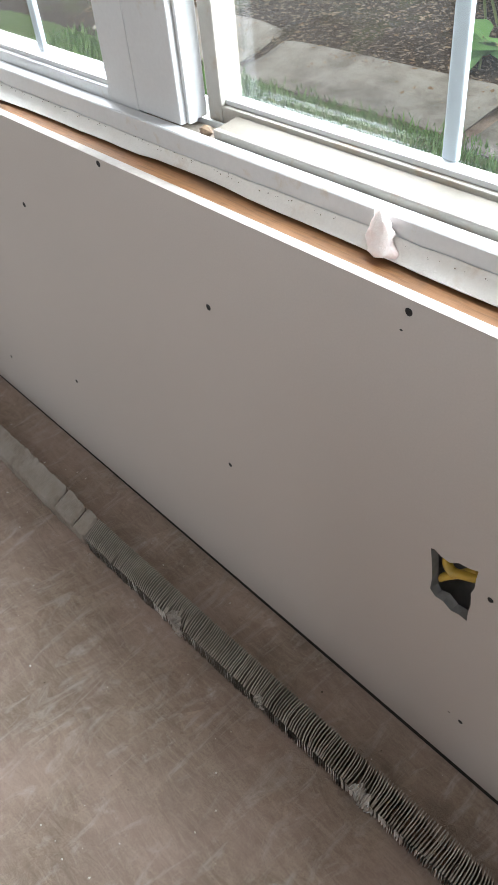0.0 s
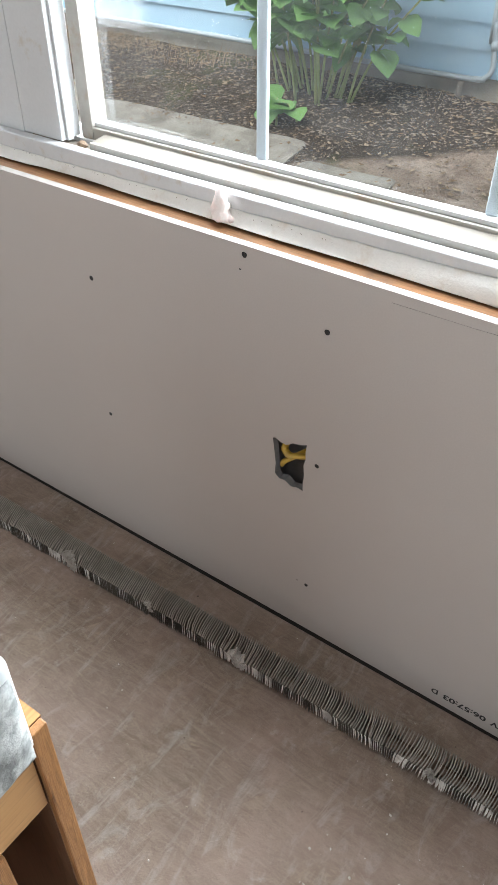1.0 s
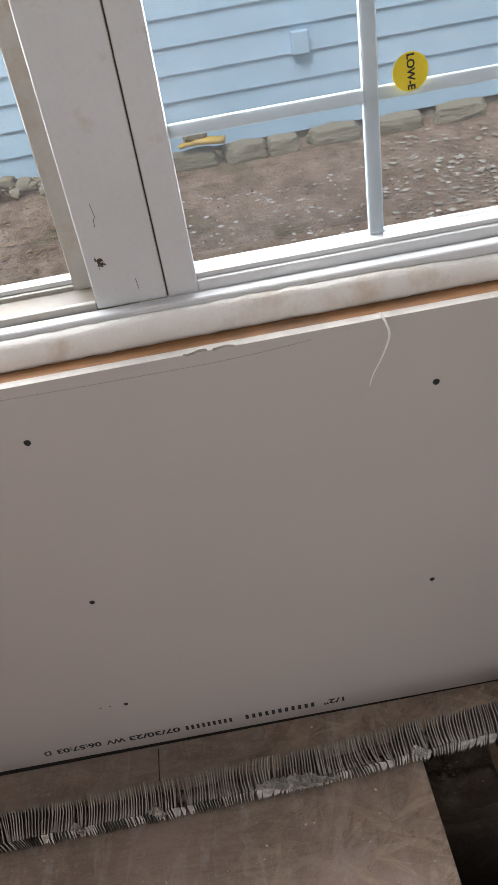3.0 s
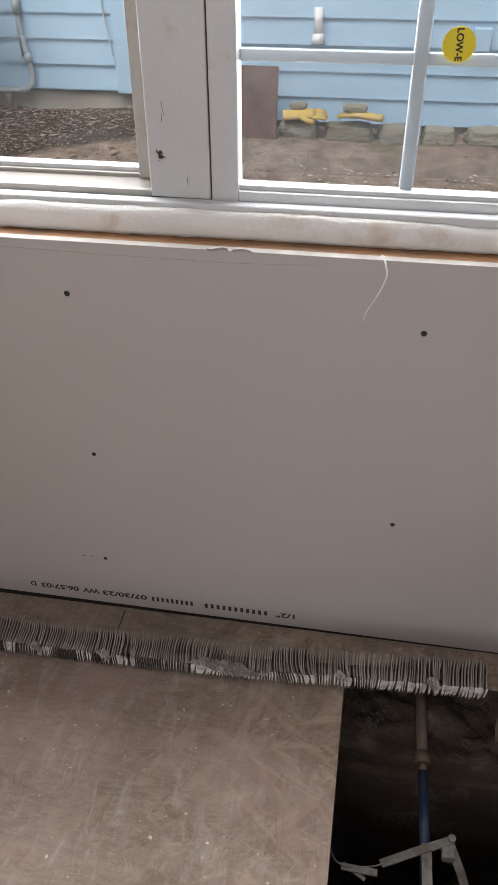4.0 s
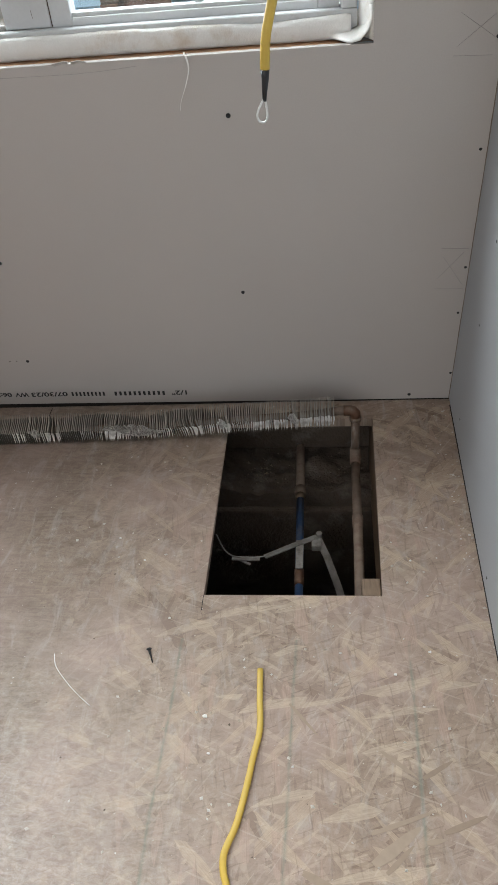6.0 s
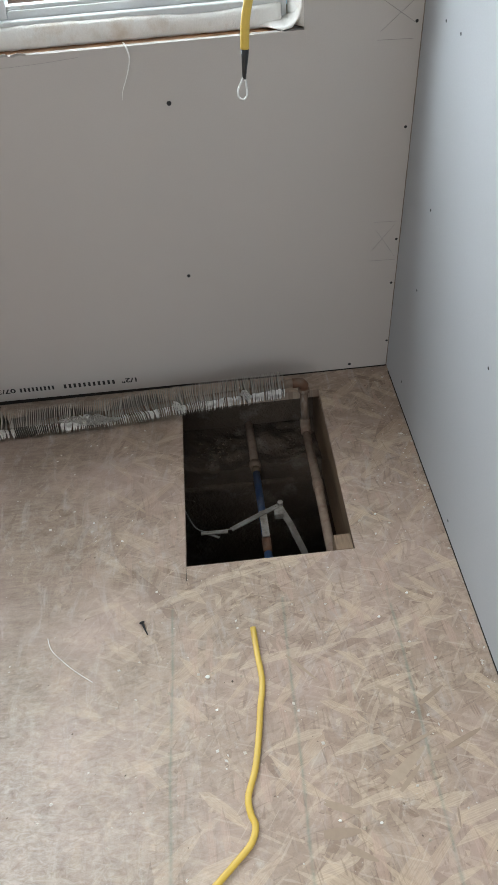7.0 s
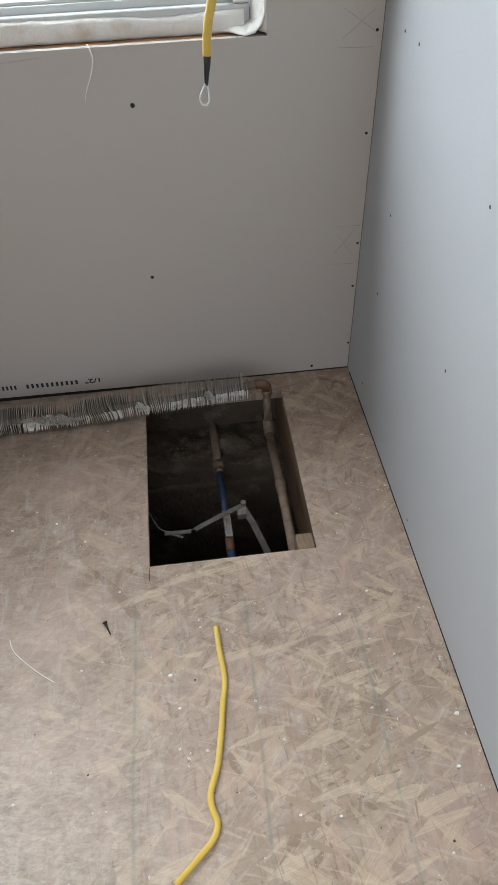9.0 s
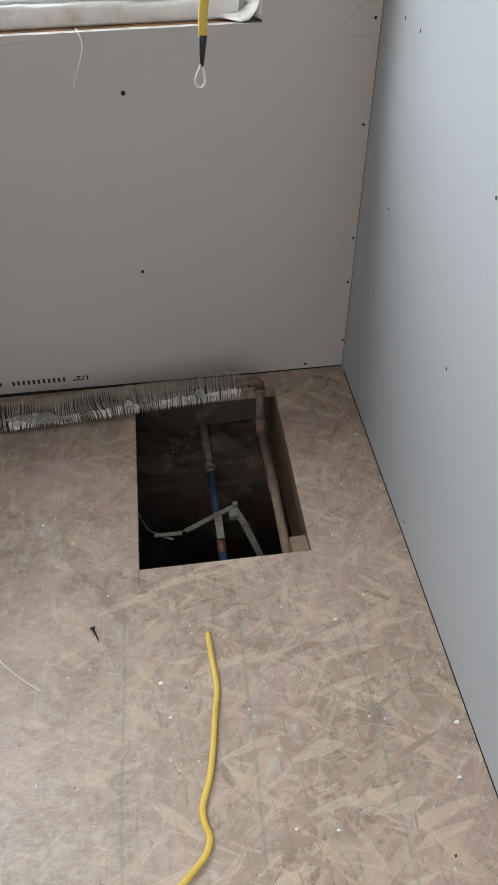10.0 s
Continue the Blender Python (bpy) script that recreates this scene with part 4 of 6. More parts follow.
foam = new("jamb_flashing", s.mesh("jamb_flashing", M["membrane"], True))
sol = foam.modifiers.new("thick", "SOLIDIFY")
sol.thickness = 0.0015
tagged(foam, "stained white flashing folded round the window jamb", "flashing")

# sill membrane: a soft roll at the east, a flat torn strip with a wandering edge at the west


def flashing_front(x):
    """Front edge of the flat flashing, measured out from the drywall's face."""
    ks = [(-3.0, 0.011), (-2.5, 0.013), (-2.3, 0.022), (-2.1, 0.031), (-1.9, 0.0345), (-1.86, 0.0355), (-1.82, 0.0405), (-1.76, 0.041), (-1.6, 0.037), (-1.4, 0.034), (-1.1, 0.034), (-0.8, 0.038), (-0.6, 0.0395), (0.0, 0.0395)]
    for (a, p), (b, q) in zip(ks, ks[1:]):
        if x <= b:
            t = (x - a) / (b - a)
            return p + (q - p) * t * t * (3 - 2 * t)
    return ks[-1][1]


s = Shape()
n, m = 360, 13
v = []
for i in range(n):
    x = -3.0 + (3.0 - 0.21) * i / (n - 1)
    roll = min(1.0, max(0.0, (x + 1.35) / 0.5))
    roll = roll * roll * (3 - 2 * roll)
    w1, w2 = noise.noise((x * 9, 0, 0)), noise.noise((x * 31, 4, 0))
    front = flashing_front(x) + 0.0018 * w1 + 0.0006 * w2
    dip = 0.006 * math.exp(-((x + 0.36) / 0.06) ** 2)
    top = 0.017 + 0.006 * min(1.0, max(0.0, (x + 1.8) / 0.5)) + 0.013 * roll + 0.0035 * w1 * roll + 0.001 * w2 - dip
    for k in range(m):
        a = k / (m - 1)
        ang = math.pi * 0.5 * a
        y = front + (0.0466 - front) * (roll * (1 - math.cos(ang)) + (1 - roll) * a) - 0.003 * roll * math.sin(math.pi * a)
        z = WZ0 - 0.0008 + 0.003 * (1 - roll) + (top - 0.003) * (roll * math.sin(ang) + (1 - roll) * a ** 1.4) + 0.001 * noise.noise((x * 60, a * 8, 2)) * (0.3 + roll)
        v.append((x, y, max(z, WZ0 - 0.0012)))
s.add(v, [(i * m + k, (i + 1) * m + k, (i + 1) * m + k + 1, i * m + k + 1) for i in range(n - 1) for k in range(m - 1)])
mem = new("sill_flashing", s.mesh("sill_flashing", M["membrane"], True))
sol = mem.modifiers.new("thick", "SOLIDIFY")
sol.thickness, sol.offset = 0.0011, 1
tagged(mem, "wrinkled white flashing membrane along the sill, torn and dirty", "flashing")

# rounded corner where the flashing turns up the jamb
v = []
n, m = 22, 8
for i in range(n):
    a = -0.35 + (math.pi / 2 + 0.5) * i / (n - 1)
    for k in range(m):
        d = k / (m - 1)
        r = 0.0345 - 0.009 * d ** 0.6 + 0.0018 * noise.noise((a * 3, d * 3, 4))
        cx, cz = -0.2145, 0.7405
        if a < 0:
            px, pz = cx + a * 0.1, cz - r
        elif a > math.pi / 2:
            px, pz = cx + r, cz + (a - math.pi / 2) * 0.1
        else:
            px, pz = cx + r * math.sin(a), cz - r * math.cos(a)
        y0 = 0.003 + 0.034 * min(1.0, max(0.0, -a / 0.3))
        v.append((px, y0 + (0.0465 - y0) * d, pz + 0.001 * noise.noise((a * 9, d * 7, 1))))
me = mesh_of("corner_flashing", v, [(i * m + k, (i + 1) * m + k, (i + 1) * m + k + 1, i * m + k + 1) for i in range(n - 1) for k in range(m - 1)], M["membrane"], True)
cf = new("corner_flashing", me)
sol = cf.modifiers.new("thick", "SOLIDIFY")
sol.thickness = 0.0014
tagged(cf, "stained flashing rounded into the window corner", "flashing")

# grime crumbs along the ledge and the tracks
s = Shape()
for k in range(520):
    x = RNG.uniform(-2.6, -0.25)
    lane = RNG.choice((0, 0, 1, 2))
    y, z = ((RNG.uniform(0.038 if x < -1.2 else 0.043, 0.0465), WZ0 + (0.034 if x > -0.9 else 0.0165)), (RNG.uniform(0.066, 0.098), 0.7352), (RNG.uniform(0.1, 0.105), 0.742))[lane]
    if (lane == 1 and x > -0.78) or (lane == 0 and x > -1.3):
        continue
    r = RNG.uniform(0.0003, 0.0011)
    s.add([(x - r, y, z), (x + r, y - r, z), (x, y + r, z), (x + r * 0.3, y, z + r)], [(0, 1, 3), (1, 2, 3), (2, 0, 3), (0, 2, 1)])
tagged(new("sill_grime", s.mesh("sill_grime", M["bug"])), "dark crumbs of grime along the sill", "dirt", kind="stuff")

# tuft of insulation on the sill
s = Shape()
v = []
n, m = 14, 12
for i in range(n):
    a = i / (n - 1)
    for k in range(m):
        th = 2 * math.pi * k / m
        r = (0.013 * (1 - a) ** 0.6 + 0.003) * (1 + 0.45 * noise.noise((math.cos(th) * 2.4, math.sin(th) * 2.4, a * 5)))
        v.append((-1.474 - 0.004 * a + r * math.cos(th) * 1.1, 0.035 + 0.006 * a + r * math.sin(th) * 0.55, WZ0 + 0.006 + 0.04 * a + 0.004 * noise.noise((th, a * 5, 1))))
s.add(v, [(i * m + k, i * m + (k + 1) % m, (i + 1) * m + (k + 1) % m, (i + 1) * m + k) for i in range(n - 1) for k in range(m)] + [tuple((n - 1) * m + k for k in range(m)), tuple(reversed(range(m)))])
tagged(new("insulation_tuft", s.mesh("insulation_tuft", M["tissue"], True)), "small pinkish-white tuft of insulation on the sill", "insulation")
s = Shape()
v = []
for i in range(9):
    a = i / 8
    for k in range(8):
        th = 2 * math.pi * k / 8
        r = 0.007 * (1 + 0.5 * noise.noise((k, i, 4))) * math.sin(math.pi * min(0.97, max(0.06, a)))
        v.append((-1.765 + 0.022 * (a - 0.5), 0.074 + r * math.cos(th), 0.742 + r * math.sin(th)))
s.add(v, [(i * 8 + k, i * 8 + (k + 1) % 8, (i + 1) * 8 + (k + 1) % 8, (i + 1) * 8 + k) for i in range(8) for k in range(8)])
tagged(new("debris_crumb", s.mesh("debris_crumb", M["joist_wood"])), "tan crumb of debris in the window track", "debris")

# thin paper strip that hangs from the drywall's edge
crl = smooth_line([(-0.474, 0.004, 0.709), (-0.469, -0.004, 0.70), (-0.467, -0.009, 0.686), (-0.475, -0.008, 0.662), (-0.486, -0.005, 0.638), (-0.490, -0.003, 0.622)], 6)
s = Shape()
v = []
for i, p in enumerate(crl):
    w = 0.0013 * (1 - i / len(crl)) + 0.0003
    v += [(p.x - w, p.y, p.z), (p.x + w, p.y - 0.0006, p.z), (p.x + w, p.y + 0.0003, p.z), (p.x - w, p.y + 0.0006, p.z)]
s.add(v, [(4 * i + k, 4 * i + (k + 1) % 4, 4 * i + 4 + (k + 1) % 4, 4 * i + 4 + k) for i in range(len(crl) - 1) for k in range(4)])
tagged(new("paper_strip", s.mesh("paper_strip", M["paper"])), "thin curled strip of white paper on the drywall edge", "paper")

# round yellow sticker on the pane
st = thing("sticker", "round yellow sticker with black lettering on the glass", "sticker", (-0.414, 0.0795, 0.925))
v, f = [], []
for k in range(40):
    a = 2 * math.pi * k / 40
    for y in (0.0800, 0.0803):
        v.append((-0.414 + 0.0182 * math.cos(a), y, 0.925 + 0.0182 * math.sin(a)))
f = [tuple(2 * k for k in range(40)), tuple(2 * k + 1 for k in reversed(range(40)))] + [(2 * k, 2 * k + 1, (2 * k + 3) % 80, (2 * k + 2) % 80) for k in range(40)]
part("disc", mesh_of("disc", v, f, M["sticker"]), st)
cu = bpy.data.curves.new("lettering", "FONT")
cu.body, cu.size, cu.align_x, cu.align_y = "LOW-E", 0.0105, "CENTER", "CENTER"
cu.extrude, cu.offset = 0.00005, 0.0003
cu.materials.append(M["ink"])
lt = new("lettering", cu)
lt.parent = st
lt.matrix_basis = Matrix.Translation((0, 0.0002, 0)) @ Euler((radians(90), 0, 0)).to_matrix().to_4x4() @ Euler((0, 0, radians(-88))).to_matrix().to_4x4()

# dirt on the meeting stile and frame
s = Shape()
for k in range(26):
    x, z = RNG.gauss(-0.758, 0.0022), RNG.gauss(0.796, 0.0035)
    r = RNG.uniform(0.0007, 0.0018)
    s.add([(x - r, 0.0637, z), (x + r, 0.0637, z - r), (x, 0.0637, z + r * 1.4), (x, 0.0637 - r, z)], [(0, 3, 1), (1, 3, 2), (2, 3, 0), (0, 1, 2)])
tagged(new("dirt_clump", s.mesh("dirt_clump", M["bug"])), "clump of dried dirt on the white stile", "dirt")
for x, z, dx, dz in ((-0.752, 0.86, 0.002, 0.02), (-0.752, 0.845, -0.001, 0.012), (-0.725, 0.772, 0.001, 0.016)):
    part("scratch", Shape().tube([(x, 0.0639, z), (x + dx, 0.0639, z - dz * 0.8)], 0.0003, 4).mesh("scratch", M["bug"]), win)

# ---- finned heating tube on the floor ----


def line_at(x):
    """Axis of the heating tube: (y, z) at x."""
    ks = [(-3.0, -0.118, 0.028), (-2.02, -0.124, 0.028), (-1.4, -0.111, 0.0275), (-0.9, -0.106, 0.0275), (-0.6, -0.1, 0.030), (-0.45, -0.094, 0.038), (-0.2, -0.09, 0.05)]
    for (a, y0, z0), (b, y1, z1) in zip(ks, ks[1:]):
        if x <= b:
            t = (x - a) / (b - a)
            return y0 + (y1 - y0) * t, z0 + (z1 - z0) * t
    return ks[-1][1], ks[-1][2]


FHW, FHH, FT = 0.0188, 0.0255, 0.00022
CRUMPLE = [(-2.42, 0.03, 1.0), (-2.25, 0.03, 1.3), (-2.12, 0.025, 1.2), (-2.02, 0.02, 1.0), (-1.9, 0.015, 0.9), (-1.735, 0.03, 1.0), (-1.56, 0.012, 0.6), (-1.44, 0.014, 0.7), (-1.335, 0.024, 1.1), (-1.1, 0.018, 0.8), (-0.99, 0.014, 0.7), (-0.83, 0.012, 0.9),
           (-0.7, 0.03, 1.2), (-0.62, 0.014, 0.8), (-0.53, 0.012, 0.9), (-0.47, 0.014, 0.9), (-0.4, 0.012, 0.9), (-0.33, 0.016, 1.0)]


def fin_geometry(x):
    """One fin plate: sloping top, turned edges, leaning with its neighbours, dented where it was trodden on."""
    y0, z0 = line_at(x)
    us = (-1, -0.5, 0.2, 0.75, 1)
    ws = (-1, -0.78, -0.2, 0.5, 1)
    dent = sum(a * math.exp(-((x - c) / w) ** 2) for c, w, a in CRUMPLE)
    s1 = noise.noise((x * 24, 0.3, 0))
    s2 = noise.noise((x * 90, 2.3, 0))
    s3 = noise.noise((x * 610, 6.3, 0)) * 1.5
    slant = 0.010 * noise.noise((x * 6.5, 8.1, 0)) + 0.006 * noise.noise((x * 19, 5.1, 0))
    bow = 0.006 * noise.noise((x * 11, 1.4, 4))
    wild = 1.0 + 0.9 * max(0.0, min(1.0, (x + 0.62) / 0.15))
    pts = []
    for w in ws:
        for u in us:
            dy, dz = u * FHW, w * FHH * (1.0 if w <= 0 else 0.62 + 0.38 * u)
            frnt, low, up = max(0.0, -u), max(0.0, -w), max(0.0, w)
            if w == 1 and abs(u) == 1:
                dz -= 0.0022
            bx = slant * (0.5 * w + 0.35 * u) + bow * (1 - u * u) + 0.0022 * s2 * up + 0.0006 * wild * s3 * (0.3 + abs(w))
            bx += 0.004 * frnt * low * (0.4 + s2) + dent * frnt * (0.007 * (s2 + 0.35) + 0.003 * s3)
            dy += -0.0035 * frnt * low * (0.4 + s2) + dent * frnt * 0.003 * s2
            dz += -0.006 * dent * up * frnt * (0.6 + s2) + 0.0022 * wild * s2 * up + 0.0006 * wild * s3 * up
            pts.append((x + bx, y0 + dy, max(z0 + dz, 0.0012 + (0.0 if x < -0.47 else 0.004))))
    fs = [(j * 5 + i, j * 5 + i + 5, j * 5 + i + 6, j * 5 + i + 1) for j in range(4) for i in range(4)]
    # narrow lip along the top, foil folded over at the front
    lip = 0.0015 + 0.0004 * s3 + 0.0004 * (wild - 1)
    for i in range(5):
        a = pts[20 + i]
        pts.append((a[0] + lip * (1.6 if i == 0 else 1.0), a[1], a[2] - 0.0005))
    fs += [(20 + i, 25 + i, 26 + i, 21 + i) for i in range(4)]
    fold = 0.0014 + 0.008 * max(0.0, 0.6 * noise.noise((x * 37, 7.7, 2)) + 0.8 * noise.noise((x * 131, 3.7, 2)) + 0.02 + 0.45 * s3 * abs(s2)) + 0.0028 * min(dent, 1.0) + 0.0012 * (wild - 1) * abs(s3)
    for j in range(5):
        a = pts[5 * j]
        k = (0.05, 0.5, 1.0, 0.9, 0.4)[j]
        pts.append((a[0] + fold * k, a[1] - 0.0016 * k - 0.0012 * s2, a[2] + 0.0012 * k * (1 + s3)))
    fs += [(5 * j, 5 * j + 5, 31 + j, 30 + j) for j in range(4)]
    return pts, fs


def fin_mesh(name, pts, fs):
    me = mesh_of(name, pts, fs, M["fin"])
    me.materials.append(M["fin_edge_lit"])
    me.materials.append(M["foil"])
    # Plates get the plain tone, top lips the lit one, front folds the glint.
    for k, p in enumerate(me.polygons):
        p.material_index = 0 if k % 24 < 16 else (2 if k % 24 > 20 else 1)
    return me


tube = thing("heating_tube", "old copper heating tube with bent aluminium fins lying on the floor", "radiator", (-1.2, -0.11, 0.0))
s = Shape().tube([(x, line_at(x)[0] + 0.002, line_at(x)[1] - 0.008 * min(1.0, max(0.0, (-0.235 - x) / 0.05))) for x in np.linspace(-2.95, -0.222, 70)], 0.0088, 14)
part("pipe", s.mesh("pipe", M["copper_dusty"], True), tube)
PITCH = 0.0043
NEAR = [-1.53 + k * PITCH + 0.0007 * noise.noise((k * 0.6, 3.3, 0)) for k in range(300)]
for x in NEAR:
    part("fin", fin_mesh("fin", *fin_geometry(x)), tube)
s = Shape()
for k in range(105):
    s.add(*fin_geometry(-1.5345 - k * PITCH))
part("fin_row", fin_mesh("fin_row", s.v, s.f), tube, "bent fins farther along", "stuff")
# dust-caked length at the west: fins bedded in lint, in blocks with gaps
for x0, x1 in ((-2.026, -1.99), (-2.093, -2.029), (-2.95, -2.095)):
    n = int((x1 - x0) / 0.0017)
    ring = [(-1.0, -0.95), (-1.12, -0.3), (-1.05, 0.2), (-0.6, 0.42), (0.0, 0.6), (0.6, 0.8), (1.0, 0.95), (1.05, 0.2), (1.0, -0.95)]
    v = []
    for i in range(n):
        x = x0 + (x1 - x0) * i / (n - 1)
        y0, z0 = line_at(x)
        end = min(1.0, 0.75 + 0.25 * min(i, n - 1 - i) / 3)
        rib = 0.03 * math.sin(x * 2 * math.pi / PITCH) + 0.1 * noise.noise((x * 60, 2, 1)) + 0.1 * noise.noise((x * 14, 7, 1))
        for k, (u, w) in enumerate(ring):
            q = end * (1.03 + rib + 0.1 * noise.noise((x * 90, k * 0.9, 5)))
            v.append((x + 0.004 * noise.noise((x0 * 9, k, 2)), y0 + u * FHW * q, max(0.001, z0 + w * FHH * (q if w > 0 else 1))))
    m = len(ring)
    fs = [(i * m + k, i * m + (k + 1) % m, (i + 1) * m + (k + 1) % m, (i + 1) * m + k) for i in range(n - 1) for k in range(m)]
    fs += [tuple(range(m - 1, -1, -1)), tuple((n - 1) * m + k for k in range(m))]
    part("fin_block", mesh_of("fin_block", v, fs, M["fin_dusty"]), tube, "fins caked with pale dust")
# pleated foil where fins were crushed together
FLAPS = [(-1.725, 0.034, 0.95), (-1.53, 0.016, 0.45), (-1.335, 0.032, 0.85), (-0.985, 0.016, 0.5), (-0.865, 0.02, 0.5), (-0.655, 0.096, 0.66), (-0.47, 0.018, 0.55), (-0.325, 0.018, 0.6)]
for x, w, tall in FLAPS:
    y0, z0 = line_at(x)
    n, m = max(14, int(w / 0.0011)), 11
    bend = [(-0.05, 0.52), (-1.12, 0.16), (-1.3, -0.75)]
    v = []
    for j in range(m):
        for i in range(n):
            a, b = 2 * i / (n - 1) - 1, j / (m - 1)
            env = tall * (1 - abs(a) ** 2.5) ** 0.5 * (0.8 + 0.5 * noise.noise((x * 13 + a * w * 70, 2.2, (j > m // 2) * 3.0))) + 0.05
            q = min(1.0, max(0.0, 0.52 + (b - 0.5) * env))
            (u0, w0), (u1, w1) = (bend[0], bend[1]) if q < 0.5 else (bend[1], bend[2])
            t = (q % 0.5) * 2 if q < 1 else 1.0
            u, h = u0 + (u1 - u0) * t, w0 + (w1 - w0) * t
            px = x + a * w / 2 + (b - 0.5) * (0.012 * noise.noise((x * 7, 1, 1)) + 0.35 * w)
            out = 0.0012 + 0.0027 * math.sin(2 * math.pi * (px / 0.0051 + b * 0.8 + 1.2 * noise.noise((px * 60, b * 2, 8)))) + 0.004 * noise.noise((px * 55, b * 3, 3))
            v.append((px + 0.002 * noise.noise((px * 140, b * 6, 6)), y0 + u * FHW - 0.75 * out, max(0.003, z0 + h * FHH + 0.75 * out)))
    me = mesh_of("foil_flap", v, [(j * n + i, j * n + i + 1, (j + 1) * n + i + 1, (j + 1) * n + i) for j in range(m - 1) for i in range(n - 1)], M["pleats"])
    part("foil_flap", me, tube, "crushed aluminium foil")

# elbow and drop through the floor
ey, ez = line_at(-0.222)
bend = [(-0.224, ey, ez), (-0.212, ey, ez), (-0.205, ey, ez - 0.002), (-0.2005, ey - 0.0005, ez - 0.007), (-0.2, ey - 0.001, ez - 0.018)]
part("elbow", Shape().tube(bend, 0.0108, 14).mesh("elbow", M["copper"], True), tube)
part("collar", Shape().tube([(-0.2, ey - 0.001, ez - 0.016), (-0.2, ey - 0.002, ez - 0.024)], 0.0122, 14).mesh("collar", M["drop"], True), tube)
part("drop_pipe", Shape().tube([(-0.2, ey - 0.001, ez - 0.02), (-0.2, ey - 0.013, -0.05)], 0.0085, 14).mesh("drop_pipe", M["drop"], True), tube)
low = smooth_line([(-0.2, ey - 0.012, -0.042), (-0.2, ey - 0.017, -0.058), (-0.2005, ey - 0.035, -0.066)], 5)
part("elbow", Shape().tube(low, 0.0112, 14).mesh("lower_elbow", M["copper_dusty"], True), tube)
part("run_pipe", Shape().tube([(-0.2005, ey - 0.03, -0.066), (-0.202, -0.3, -0.055), (-0.209, -0.75, -0.045)], 0.009, 14).mesh("run_pipe", M["copper_dusty"], True), tube)
part("coupling", Shape().tube([(-0.2018, -0.285, -0.0558), (-0.2024, -0.31, -0.0548)], 0.0108, 14).mesh("coupling", M["copper_dusty"], True), tube)

# ---- crawl space below ----
for x0, x1 in ((HX1 - 0.001, HX1 + 0.037), (HX0 - 0.075, HX0 - 0.037)):
    jo = new("floor_joist", Shape().box(x0, x1, YS, 0.02, -0.2, -0.0195).mesh("floor_joist", M["joist_wood"]))
    tagged(jo, "dark wooden floor joist beside the cut-out", "joist", "joists under the floor", "structure")
# Ledge, beam and walls below carry the crawl space's shade in their dark colour.
blk = Shape()
v = []
nx, ny = 110, 26
for j in range(ny):
    for i in range(nx):
        x = -0.9 + 0.95 * i / (nx - 1)
        y = 0.1 - 0.215 * j / (ny - 1)
        v.append((x, y + 0.006 * noise.noise((x * 20, j, 3)), -0.165 + 0.014 * noise.noise((x * 14, y * 20, 1)) + 0.012 * noise.noise((x * 45, y * 45, 3)) + 0.03 * max(0, noise.noise((x * 9, y * 12, 5)))))
blk.add(v, [(j * nx + i, (j + 1) * nx + i, (j + 1) * nx + i + 1, j * nx + i + 1) for j in range(ny - 1) for i in range(nx - 1)])
o = len(blk.v)
edge = [v[(ny - 1) * nx + i] for i in range(nx)]
blk.add(edge + [(a, b + 0.002, -1.0) for a, b, _ in edge], [(i, nx + i, nx + i + 1, i + 1) for i in range(nx - 1)])
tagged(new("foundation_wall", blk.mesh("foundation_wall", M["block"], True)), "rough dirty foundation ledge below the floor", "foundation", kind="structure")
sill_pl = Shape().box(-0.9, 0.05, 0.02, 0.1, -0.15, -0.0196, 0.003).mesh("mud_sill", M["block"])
tagged(new("mud_sill", sill_pl), "wooden sill beam below the wall, coloured dark for shade", "beam", kind="structure")
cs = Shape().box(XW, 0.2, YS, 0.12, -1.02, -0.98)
tagged(new("crawlspace_ground", cs.mesh("crawlspace_ground", M["soil_dark"])), "earth below the floor, coloured dark for shade", "ground", kind="structure")
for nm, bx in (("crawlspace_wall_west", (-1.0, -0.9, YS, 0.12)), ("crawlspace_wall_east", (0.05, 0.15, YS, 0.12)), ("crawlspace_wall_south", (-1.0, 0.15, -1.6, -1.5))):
    tagged(new(nm, Shape().box(*bx, -1.0, -0.0196).mesh(nm, M["block"])), "foundation wall of the crawl space, coloured dark for shade", "foundation", kind="structure")
s = Shape()
for k in range(230):
    x, y = (RNG.gauss(-0.405, 0.018), RNG.gauss(-0.05, 0.02)) if k < 60 else (RNG.uniform(-0.46, -0.18), RNG.uniform(-0.11, 0.02))
    z = -0.158 + RNG.uniform(-0.004, 0.01)
    r = RNG.uniform(0.001, 0.0026) if k > 6 else RNG.uniform(0.003, 0.005)
    s.add([(x - r, y, z - r), (x + r, y - r * 0.6, z - r), (x + r * 0.2, y + r, z - r), (x, y, z + r * 0.5)], [(0, 1, 3), (1, 2, 3), (2, 0, 3), (0, 2, 1)])
tagged(new("ledge_rubble", s.mesh("ledge_rubble", M["mulch"])), "small rubble and crumbs on the foundation ledge", "rubble", kind="stuff")
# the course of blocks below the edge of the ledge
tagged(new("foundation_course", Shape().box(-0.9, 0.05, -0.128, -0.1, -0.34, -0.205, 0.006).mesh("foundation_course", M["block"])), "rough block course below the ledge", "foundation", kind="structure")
tagged(new("wood_block", Shape().box(-0.203, HX1 - 0.0095, HY0 + 0.001, -0.477, -0.055, -0.001, 0.0015).mesh("wood_block", M["joist_wood"])), "small wood block in the corner of the cut-out", "block")

